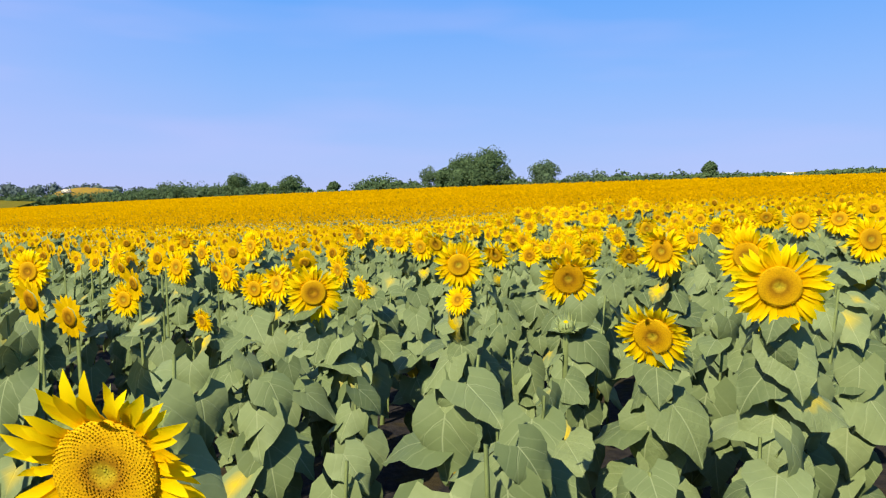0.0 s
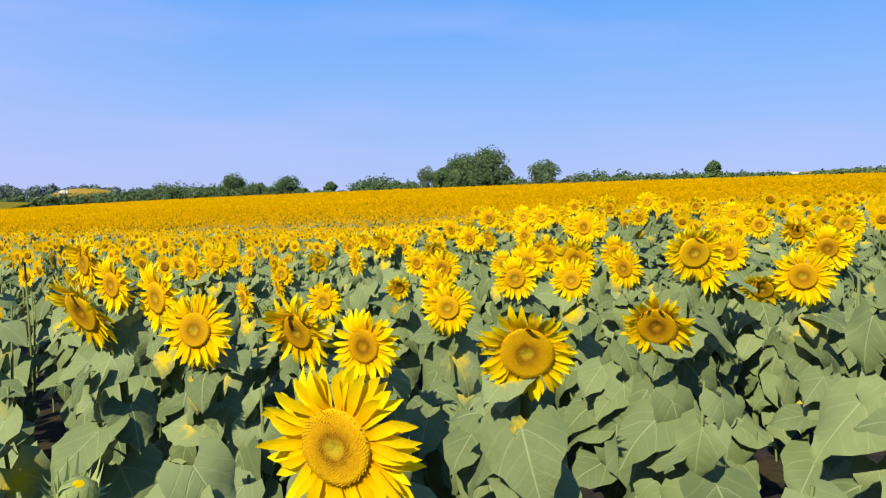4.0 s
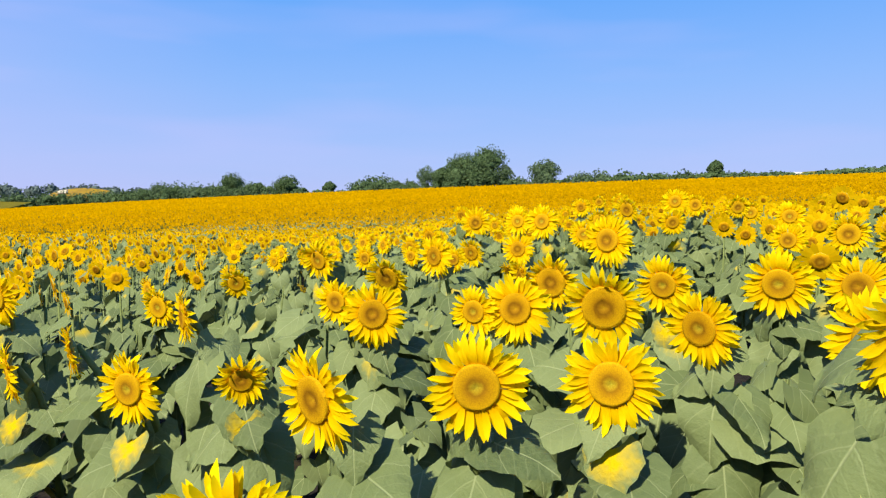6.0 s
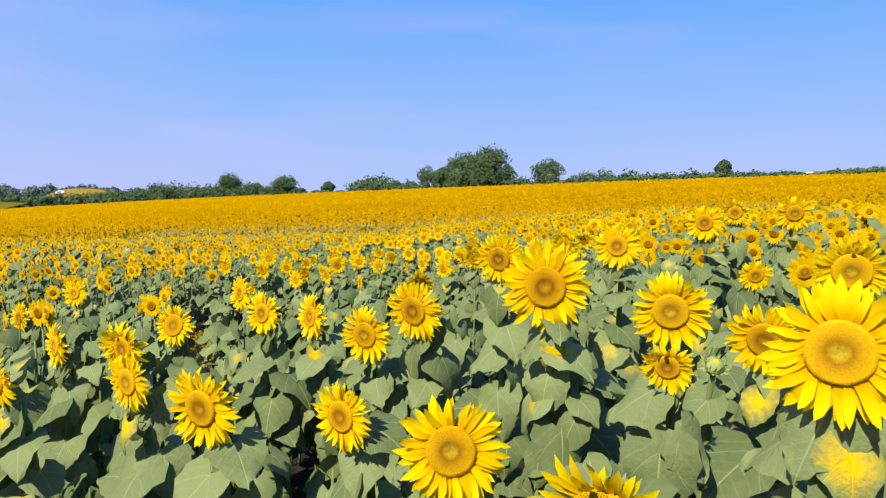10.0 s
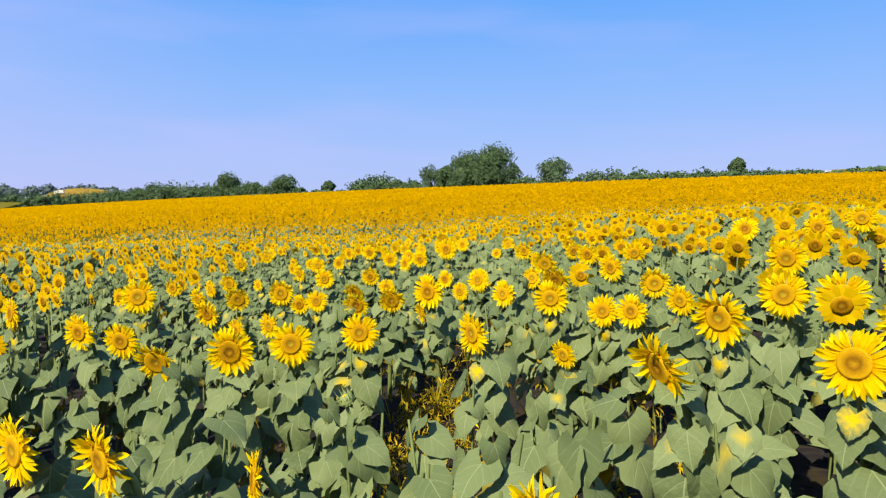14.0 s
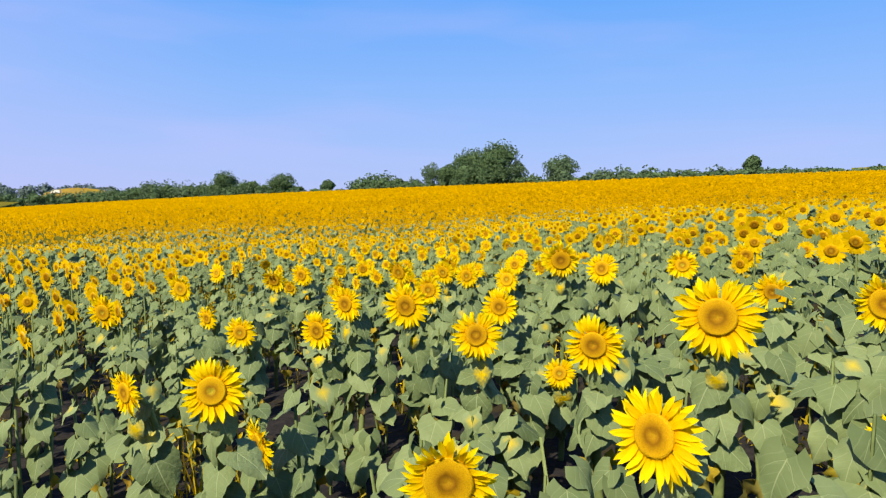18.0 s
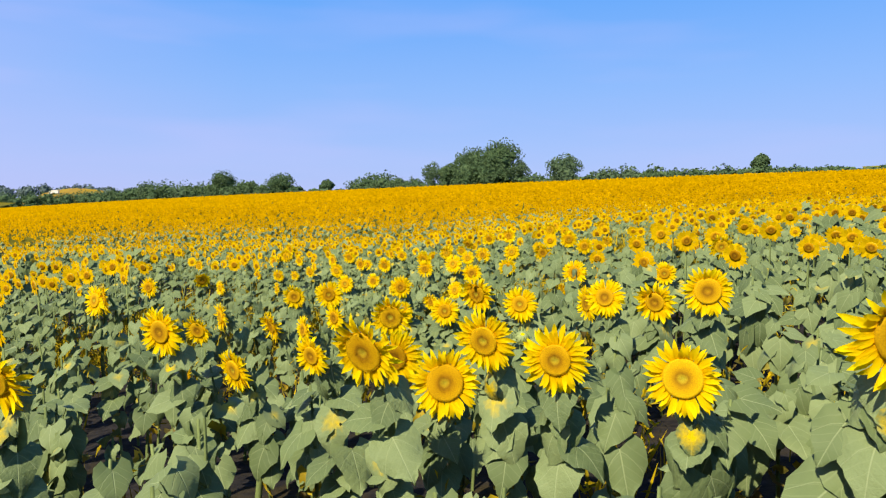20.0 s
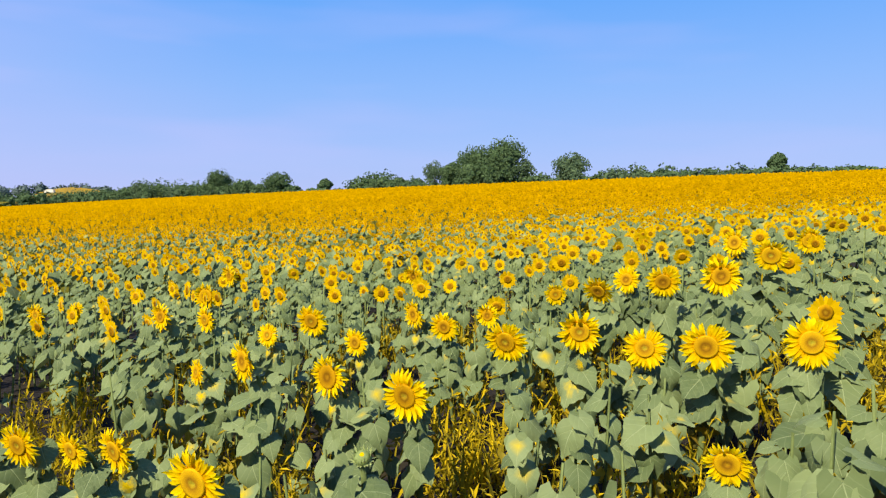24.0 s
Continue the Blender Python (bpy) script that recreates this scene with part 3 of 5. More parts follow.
def sunflower(x, y, z, across, yaw, nod, kind, petals_apart, near, n_leaves, leaf_size, dry):
    """A whole plant. yaw: way the head faces, degrees from -y towards +x; nod: degrees its face looks down."""
    base_z = float(land(x, y)) - 0.02
    h = max(0.35, z - base_z)
    stem_me, top = stem_mesh(kind % 5)
    r = random.Random(int(x * 1000) * 7 + int(y * 1000))
    face = Matrix.Rotation(radians(yaw), 4, "Z")
    # the stem's foot lies where its neck carries the head to the given place
    neck = face @ Vector((top[0], top[1], 0))
    radius = across * 0.53
    reach = face @ Vector((0, -0.22 * radius * math.cos(radians(nod)), -0.22 * radius * -math.sin(radians(nod))))
    foot = Vector((x, y, 0)) - neck - Vector((reach.x, reach.y, 0))
    plant = new("sunflower")
    plant.matrix_basis = Matrix.Translation((foot.x, foot.y, base_z)) @ face
    plant.empty_display_size = 0.1
    part("stem", stem_me, plant, Matrix.Diagonal((0.8 + 0.4 * radius / 0.12, 1, (h + 0.02) / top[2], 1)))
    # head space: +z out of its face, +y up
    m = Matrix.Translation((top[0], top[1] - 0.22 * radius * math.cos(radians(nod)), h)) @ Matrix.Rotation(radians(90 + nod), 4, "X") @ Matrix.Rotation(r.uniform(-0.25, 0.25), 4, "Z") @ Matrix.Scale(radius, 4)
    head = part("flower_head", (FLORET_MESHES if near else DISC_MESHES)[kind % len(RINGS) in (3, 4)], plant, m, "golden brown disc of florets")
    part("calyx", BRACT_MESHES[kind % 3], head, None, "ring of pointed green sepals")
    style = kind % len(RINGS)
    if petals_apart:
        for q, pm in RINGS[style]:
            part("petal", PETAL_MESHES[q], head, pm)
    else:
        part("corolla", RING_MESHES[style], head, None, "ring of yellow ray petals")
    turn = r.uniform(0, 6.28)
    for k in range(n_leaves):
        t = 0.3 + 0.64 * (k + 0.5) / n_leaves
        turn += 2.4 + r.uniform(-0.3, 0.3)
        size = leaf_size * (1.15 - 0.45 * abs(t - 0.6) / 0.35) * r.uniform(0.8, 1.2)
        old = k < dry
        me = r.choice(DRY_MESHES) if old else r.choice(LEAF_MESHES)
        lm = Matrix.Translation((0, 0.03 * math.sin(3 * t + kind % 5), t * h)) @ Matrix.Rotation(float(outward(turn)) - radians(yaw), 4, "Z") @ Matrix.Rotation(r.uniform(-0.35, 0.25), 4, "X") @ Matrix.Rotation(r.uniform(-0.3, 0.3), 4, "Y") @ Matrix.Scale(size * (0.5 if old else 1), 4)
        lm = lm if old else face.transposed() @ sunward_one(face @ lm)
        part("leaf", me, plant, lm, "withered yellow leaf" if old else "")
    # about half the plants get an added small gold-patched blade below the face
    if r.random() < 0.55:
        lm = Matrix.Translation((0, top[1] * 0.6, h - 1.5 * radius)) @ Matrix.Rotation(math.pi + r.uniform(-0.5, 0.5), 4, "Z") @ Matrix.Rotation(r.uniform(-0.7, -0.3), 4, "X") @ Matrix.Scale(leaf_size * r.uniform(0.5, 0.7), 4)
        part("leaf", r.choice(GOLD_PATCHED_MESHES), plant, lm, "small leaf patched golden yellow below the head")
    return plant


# ---------------------------------------------------------------- the flowers along the flight: x, y, height of head, width
STRETCH_1 = [
    (-0.46, 0.88, 3.18, 0.27), (1.1, 2.1, 3.27, 0.28), (0.75, 2.27, 3.07, 0.24), (0.08, 2.89, 3.1, 0.13), (1.45, 3.07, 3.28, 0.27),
    (-0.62, 3.18, 3.09, 0.26), (2.32, 3.51, 3.33, 0.25), (1.22, 3.58, 3.26, 0.26), (0.72, 3.64, 3.1, 0.31), (-1.42, 3.87, 2.82, 0.15),
    (-2.53, 4.01, 3.1, 0.25), (0.12, 4.2, 3.12, 0.3), (-2.12, 4.36, 2.87, 0.23), (-0.55, 4.54, 2.92, 0.18), (-0.76, 4.86, 3.01, 0.23),
    (0.96, 4.98, 3.15, 0.21), (-3.17, 5.02, 2.99, 0.31), (-1.31, 5.23, 2.86, 0.3), (2.97, 5.38, 3.36, 0.25), (-1.55, 5.43, 2.79, 0.28),
]
STRETCH_2 = [
    (2.53, 5.48, 3.27, 0.22), (-1.81, 5.53, 2.9, 0.29), (3.74, 5.66, 3.18, 0.31), (1.31, 5.78, 3.08, 0.24), (-2.39, 5.92, 2.92, 0.31),
    (-2.98, 6, 2.98, 0.28), (0.85, 6.2, 3, 0.22), (-0.04, 6.21, 3.11, 0.25), (-2.51, 6.43, 3.11, 0.23), (3.95, 6.46, 3.34, 0.31),
    (0.56, 6.57, 2.97, 0.29), (1.12, 6.8, 3.02, 0.2), (0.09, 6.8, 2.93, 0.3), (-1.6, 6.85, 2.71, 0.28), (2, 6.87, 2.93, 0.29),
    (3.5, 7.01, 3.34, 0.25), (-2.06, 7.12, 3.02, 0.3), (-0.21, 7.14, 3.01, 0.31), (2.79, 7.2, 3.1, 0.26), (2.28, 7.21, 3.21, 0.26),
]
STRETCH_3 = [
    (-0.45, 7.21, 3.06, 0.25), (1.45, 7.29, 3.08, 0.2), (1.74, 7.38, 3.06, 0.2), (1.08, 7.53, 2.98, 0.24), (0.86, 7.69, 2.98, 0.13),
    (2.52, 7.7, 3.08, 0.26), (-2.86, 7.85, 2.88, 0.29), (2.95, 7.91, 2.94, 0.23), (-0.98, 7.95, 3.09, 0.3), (0.59, 8, 3.09, 0.16),
    (2.18, 8.02, 3.05, 0.23), (0.39, 8.05, 2.85, 0.22), (3.44, 8.12, 3.16, 0.26), (1.92, 8.17, 3.09, 0.26),
    (-0.17, 8.32, 2.83, 0.21), (0.04, 8.35, 2.9, 0.19), (1.65, 8.38, 3.05, 0.24), (1.5, 8.43, 3.03, 0.18), (-1.35, 8.63, 2.84, 0.31),
]
STRETCH_4 = [
    (1.1, 8.66, 2.98, 0.25), (3.09, 8.68, 3.09, 0.25), (-0.48, 8.72, 3.03, 0.22), (3.78, 8.81, 3.03, 0.28), (2.84, 8.83, 3.08, 0.28),
    (0.92, 8.85, 3, 0.2), (-0.71, 8.87, 2.96, 0.3), (2.38, 8.95, 3.06, 0.25), (4.02, 9.04, 3.08, 0.31), (1.93, 9.28, 3.03, 0.27),
    (4.34, 9.41, 3.26, 0.25), (2.25, 9.44, 3.23, 0.26), (1.34, 9.74, 3.12, 0.23), (-0.31, 9.89, 2.8, 0.24), (1.79, 9.93, 3.01, 0.13),
    (1.05, 9.94, 2.97, 0.26), (0.55, 10.41, 3.03, 0.26),
]
STRETCH_5 = [
    (4.2, 10.54, 3.2, 0.27), (4.57, 10.54, 3.13, 0.29), (1.92, 10.63, 3.09, 0.22), (3.84, 10.65, 3.15, 0.24), (1.47, 10.98, 2.98, 0.18),
    (-0.21, 11.06, 2.79, 0.23), (5.41, 11.07, 3.2, 0.31), (2.79, 11.24, 3.14, 0.21), (3.27, 11.37, 3.25, 0.21), (2.55, 11.4, 3.15, 0.23),
    (-1.11, 11.53, 2.68, 0.21), (2.23, 11.55, 3.25, 0.28), (0.42, 11.76, 2.79, 0.22), (1.64, 11.76, 2.97, 0.25), (2.06, 11.85, 3.24, 0.24),
    (2.64, 11.91, 3.14, 0.2), (1.94, 12.36, 3.08, 0.13), (4.76, 12.37, 3.27, 0.28), (2.25, 12.49, 3.12, 0.2), (1.07, 12.63, 2.86, 0.2),
]
STRETCH_6 = [
    (0.58, 12.83, 2.82, 0.26), (4.46, 12.83, 3.35, 0.23), (2.17, 13, 3.11, 0.26), (0.21, 13.1, 2.83, 0.21), (1.75, 13.12, 3.18, 0.31),
    (3.91, 13.12, 3.41, 0.27), (4.19, 13.27, 3.37, 0.23), (-0.53, 13.47, 2.72, 0.22), (1.61, 13.49, 3.25, 0.21),
    (-0, 13.5, 2.86, 0.23), (3.52, 13.58, 3.31, 0.29), (1.24, 13.65, 3, 0.27), (3.24, 13.7, 3.17, 0.3), (1.01, 13.74, 2.87, 0.25),
    (4.82, 13.84, 3.3, 0.24), (-0.56, 13.95, 2.77, 0.21), (2.93, 13.97, 3.12, 0.15), (-0.29, 14.06, 2.72, 0.28), (0.39, 14.26, 2.88, 0.22),
]
STRETCH_7 = [
    (-1.31, 14.3, 2.48, 0.25), (0.64, 14.32, 2.85, 0.24), (2.34, 14.35, 3.24, 0.24), (-0.31, 14.78, 2.71, 0.25), (5.71, 15.19, 3.24, 0.3),
    (4, 15.62, 3.39, 0.25), (-0.3, 16.1, 2.72, 0.28), (3.53, 16.12, 3.3, 0.28), (3.84, 16.26, 3.38, 0.21), (-1.87, 16.45, 2.67, 0.23),
    (1.15, 16.7, 2.71, 0.27), (-2.62, 16.84, 2.38, 0.28), (2.43, 16.94, 2.88, 0.17), (2.27, 16.95, 2.99, 0.24), (1.9, 17.23, 2.9, 0.28),
    (1.38, 17.68, 2.76, 0.22), (1.72, 17.75, 2.85, 0.25), (1.11, 18.19, 2.6, 0.22), (2.77, 18.24, 2.97, 0.31), (-0.04, 18.63, 2.57, 0.2),
]
STRETCH_8 = [
    (0.36, 18.71, 2.48, 0.17), (2.12, 18.77, 2.81, 0.2), (-0.48, 18.93, 2.48, 0.22), (1.64, 19.06, 2.72, 0.24), (-1.17, 19.32, 2.3, 0.16),
    (-1.01, 19.35, 2.54, 0.21), (3.14, 19.55, 2.8, 0.24), (2.9, 19.65, 2.76, 0.23), (2.14, 19.77, 2.76, 0.25), (0.19, 19.91, 2.61, 0.2),
    (-0.13, 20, 2.55, 0.23), (4.04, 20.05, 3.1, 0.23), (-1.79, 20.19, 2.51, 0.22), (3.84, 20.33, 3.01, 0.31), (3.46, 20.37, 2.88, 0.27),
    (1.57, 20.44, 2.43, 0.16), (-0.7, 20.47, 2.38, 0.24), (1.07, 20.54, 2.53, 0.24), (3.22, 20.64, 2.73, 0.28), (2.9, 20.68, 2.73, 0.26),
]
STRETCH_9 = [
    (-1.03, 20.74, 2.44, 0.22), (2.38, 20.91, 2.66, 0.19), (2.11, 21.03, 2.57, 0.21), (0.36, 21.08, 2.42, 0.24), (-1.5, 21.13, 2.41, 0.24),
    (1.66, 21.45, 2.59, 0.24), (-2.19, 21.5, 2.47, 0.24), (-0.4, 21.71, 2.34, 0.19), (3.45, 21.71, 2.85, 0.27), (-0.7, 21.87, 2.27, 0.19),
    (-1, 22.09, 2.36, 0.21), (0.78, 22.12, 2.54, 0.27), (0.47, 22.3, 2.44, 0.22), (2.68, 22.34, 2.58, 0.26), (1.87, 22.49, 2.59, 0.25),
    (2.36, 22.54, 2.69, 0.24), (0.14, 22.54, 2.36, 0.23), (4.53, 22.55, 3.12, 0.24), (-1.8, 22.61, 2.42, 0.3), (-0.26, 22.82, 2.35, 0.2),
]
STRETCH_10 = [
    (1.46, 22.94, 2.4, 0.25), (-0.47, 23.05, 2.28, 0.18), (0.69, 23.08, 2.2, 0.2), (-0.68, 23.19, 2.37, 0.25), (1.07, 23.45, 2.35, 0.19),
    (-1.2, 23.5, 2.26, 0.25), (4.8, 23.68, 2.99, 0.26), (1.98, 23.77, 2.6, 0.27), (-1.58, 23.78, 2.33, 0.19),
    (-1.77, 23.92, 2.2, 0.22), (-0.07, 23.93, 2.27, 0.22), (0.28, 23.96, 2.33, 0.17), (-0.43, 24.15, 2.39, 0.22),
    (1.3, 24.38, 2.35, 0.27), (-0.77, 24.41, 2.42, 0.19), (1.95, 24.56, 2.35, 0.25), (0.92, 24.69, 2.32, 0.21),
]
STRETCH_11 = [
    (-2.42, 24.84, 2.19, 0.23), (-1.07, 24.85, 2.17, 0.15), (3.24, 24.87, 2.62, 0.27), (2.7, 25.02, 2.59, 0.26), (0.42, 25.04, 2.48, 0.21),
    (-1.45, 25.1, 2.19, 0.15), (4.73, 25.19, 2.9, 0.31), (-1.86, 25.24, 2.19, 0.24), (-0.04, 25.25, 2.28, 0.24), (2.13, 25.57, 2.47, 0.22),
    (-0.81, 25.71, 2.38, 0.2), (1.49, 25.78, 2.18, 0.18), (-1.2, 25.92, 2.31, 0.16), (0.94, 25.96, 2.58, 0.29), (0.56, 26.25, 2.41, 0.23),
    (2.79, 26.34, 2.52, 0.25), (0.1, 26.64, 2.37, 0.22), (2.13, 26.81, 2.49, 0.28), (-0.25, 26.99, 2.45, 0.23), (-0.62, 27.35, 2.4, 0.2),
]
STRETCH_12 = [
    (-0.79, 27.37, 2.24, 0.21), (-1.25, 27.41, 2.22, 0.18), (2.93, 27.46, 2.55, 0.27), (0.31, 27.85, 2.3, 0.23), (-1.67, 28.03, 2.19, 0.16),
    (2.22, 28.1, 2.36, 0.25), (1.82, 28.23, 2.33, 0.18), (0.89, 28.86, 2.51, 0.28), (1.25, 28.98, 2.43, 0.25),
    (-2.88, 28.98, 2.06, 0.28), (0.49, 29.21, 2.31, 0.21), (-1.52, 29.22, 2.3, 0.21), (-0.45, 29.33, 2.36, 0.23), (0.15, 29.39, 2.32, 0.21),
    (-0.67, 29.61, 2.28, 0.14), (2.16, 29.65, 2.39, 0.27), (-0.06, 29.67, 2.32, 0.22), (-0.2, 29.76, 2.14, 0.25), (-0.42, 30.07, 2.16, 0.24),
]
STRETCH_13 = [
    (-2.72, 30.19, 2.09, 0.27), (-1.53, 30.36, 2.21, 0.23), (-1.2, 30.39, 2.02, 0.21), (3.11, 30.44, 2.41, 0.28), (1.08, 30.51, 2.38, 0.23),
    (-1.56, 30.75, 1.9, 0.16), (-0.53, 31.29, 2.11, 0.25), (-0.88, 31.32, 2.1, 0.16), (0.79, 31.36, 2.22, 0.23), (1.12, 31.42, 2.18, 0.25),
    (-1.13, 31.59, 1.97, 0.18), (-1.4, 31.81, 1.95, 0.21), (-1.82, 32.02, 1.98, 0.21), (0.03, 32.04, 2.14, 0.26), (-2.14, 32.41, 1.8, 0.23),
    (-0.2, 32.43, 1.95, 0.22), (-2.93, 32.54, 2.03, 0.24), (-0.55, 32.71, 1.9, 0.18), (-1.24, 33.17, 1.97, 0.24), (-1.6, 33.38, 1.92, 0.22),
]
STRETCH_14 = [
    (-3.47, 33.4, 1.88, 0.29), (2.49, 33.7, 2.36, 0.23), (-0.1, 33.73, 1.93, 0.18), (1.97, 33.78, 2.09, 0.22), (-0.65, 33.96, 1.93, 0.22),
    (1.58, 34.26, 1.82, 0.22), (-1.29, 34.45, 1.9, 0.19), (1.22, 34.48, 2.02, 0.27), (-1.62, 34.7, 1.78, 0.13), (-3.57, 34.73, 1.82, 0.22),
    (-2.17, 34.95, 1.78, 0.15), (0.12, 35.02, 1.95, 0.22), (-0.1, 35.14, 2.05, 0.22), (-0.44, 35.22, 1.98, 0.2), (-0.86, 35.6, 1.66, 0.15),
    (1.76, 35.61, 1.89, 0.22), (-1.15, 35.97, 1.74, 0.19), (0.64, 36.08, 1.91, 0.23), (-1.68, 36.23, 1.85, 0.2), (0.07, 36.62, 1.75, 0.16),
]
STRETCH_15 = [
    (1.79, 36.64, 2.15, 0.23), (-2.13, 36.65, 1.78, 0.16), (-2.39, 36.83, 1.71, 0.15), (-2.65, 36.91, 1.7, 0.18), (1.27, 37.11, 2.02, 0.28),
    (-1.11, 37.16, 1.83, 0.22), (-3.06, 37.27, 1.67, 0.16), (0.84, 37.48, 2, 0.24), (-1.52, 37.57, 1.8, 0.21), (0.4, 37.65, 1.94, 0.25),
    (-1.97, 37.65, 1.86, 0.2), (0.17, 37.92, 1.87, 0.22), (-2.34, 37.99, 1.71, 0.15), (-0.17, 38.02, 1.94, 0.23), (1.83, 38.04, 2.16, 0.27),
    (2.47, 38.09, 2.12, 0.21), (-0.56, 38.34, 1.81, 0.26), (-0.94, 38.61, 1.85, 0.19), (0.91, 38.7, 2.18, 0.25), (0.58, 38.87, 2.12, 0.22),
]
STRETCH_16 = [
    (-2.21, 39, 1.71, 0.17), (-1.59, 39.08, 1.64, 0.2), (-1.17, 39.24, 1.82, 0.21), (0.22, 39.25, 2, 0.23), (-1.95, 39.28, 1.76, 0.24),
    (-0.6, 39.42, 1.78, 0.18), (1.82, 39.86, 2.22, 0.27), (0.63, 39.96, 2, 0.22), (-3.03, 40.01, 1.63, 0.22), (-3.67, 40.59, 1.55, 0.25),
    (0.14, 40.64, 1.77, 0.21), (-4.44, 41.02, 1.5, 0.23), (2.17, 41.35, 2.23, 0.27), (-5.69, 41.88, 1.33, 0.26), (3.33, 41.98, 2.21, 0.31),
    (-3.77, 42.05, 1.53, 0.3), (-5.52, 42.39, 1.27, 0.27), (-1.33, 42.61, 1.71, 0.26), (-4.2, 44.22, 1.52, 0.31),
]
STRETCH_17 = [
    (1.39, 12.19, 2.93, 0.24), (1.79, 9.37, 3.04, 0.21), (2, 21.33, 2.52, 0.21), (0.57, 27.07, 2.07, 0.16), (-0.83, 26.3, 1.97, 0.22),
    (0.35, 32.09, 2.06, 0.25), (0.75, 31.69, 2.13, 0.23), (-0.34, 33.87, 1.79, 0.17), (-3.51, 36.2, 1.72, 0.22), (-3.13, 35.81, 1.67, 0.19),
    (1.08, 34.41, 1.85, 0.14), (1.42, 35.76, 1.86, 0.12),
]
FLOWERS = STRETCH_17 + STRETCH_1 + STRETCH_2 + STRETCH_3 + STRETCH_4 + STRETCH_5 + STRETCH_6 + STRETCH_7 + STRETCH_8 + STRETCH_9 + STRETCH_10 + STRETCH_11 + STRETCH_12 + STRETCH_13 + STRETCH_14 + STRETCH_15 + STRETCH_16

PATH_XY = np.array([(row[1], row[2]) for row in PATH])


def off_path(x, y):
    """Sideways distance from the line of flight."""
    return np.abs(np.asarray(x) - np.interp(y, PATH_XY[:, 1], PATH_XY[:, 0]))


LABELS = (
    "tall sunflower with a wide yellow head and large grey-green leaves",
    "sunflower in full bloom facing the sun above broad leaves",
    "sunflower with a nodding head and upper petals folded forward",
    "sunflower with ragged yellow petals and a brown disc",
)
# heads that are turned their own way: yaw, nod, kind of head
TURNED_1 = {
    (-0.46, 0.88): (-6, 2, 3), (1.1, 2.1): (-22, 6, 1), (0.75, 2.27): (-32, 14, 3), (1.45, 3.07): (-45, 4, 2),
    (-0.62, 3.18): (2, 3, 1), (1.22, 3.58): (-41, 2, 5), (0.72, 3.64): (-11, 8, 4), (-1.42, 3.87): (-36, 10, 0),
    (0.12, 4.2): (-6, 3, 0), (-0.55, 4.54): (-48, 9, 1), (-0.76, 4.86): (-50, 2, 0), (0.96, 4.98): (-23, 2, 0),
    (1.31, 5.78): (-9, 12, 3), (0.85, 6.2): (-24, -2, 2), (0.56, 6.57): (-34, 17, 5), (1.12, 6.8): (-5, -5, 0),
    (0.09, 6.8): (-16, -3, 0), (2, 6.87): (-25, 20, 4), (2.79, 7.2): (-37, 3, 0), (1.45, 7.29): (-7, 0, 2),
    (1.74, 7.38): (-20, -4, 6), (1.08, 7.53): (-43, 5, 1), (0.86, 7.69): (8, 10, 5), (2.52, 7.7): (-52, 2, 2),
    (2.95, 7.91): (-28, 32, 3), (0.59, 8): (-58, 2, 2), (2.18, 8.02): (-51, 5, 0), (0.39, 8.05): (-20, 0, 1),
}
TURNED_2 = {
    (1.92, 8.17): (-19, 8, 3), (-0.17, 8.32): (-52, 8, 1), (0.04, 8.35): (-62, 10, 0), (1.65, 8.38): (-20, -6, 1),
    (1.5, 8.43): (-28, 2, 2), (1.1, 8.66): (-5, -4, 0), (3.09, 8.68): (-36, -1, 0), (2.84, 8.83): (-31, 7, 2),
    (0.92, 8.85): (-28, 3, 1), (2.38, 8.95): (-39, 9, 2), (1.93, 9.28): (-27, 4, 4), (1.79, 9.37): (-79, 1, 5),
    (2.25, 9.44): (-44, -3, 0), (1.34, 9.74): (-45, 0, 1), (1.79, 9.93): (-54, 29, 5), (1.05, 9.94): (-22, 22, 3),
    (0.55, 10.41): (-32, 11, 5), (1.92, 10.63): (-24, -6, 0), (-0.21, 11.06): (2, 16, 3), (2.79, 11.24): (-25, 0, 0),
    (2.55, 11.4): (-20, 0, 0), (2.23, 11.55): (-37, -5, 1), (0.42, 11.76): (-68, 22, 2), (1.64, 11.76): (-36, 10, 3),
    (2.06, 11.85): (-32, -4, 2), (1.39, 12.19): (-4, -6, 0), (1.07, 12.63): (-34, 1, 0), (0.58, 12.83): (-26, 5, 1),
}
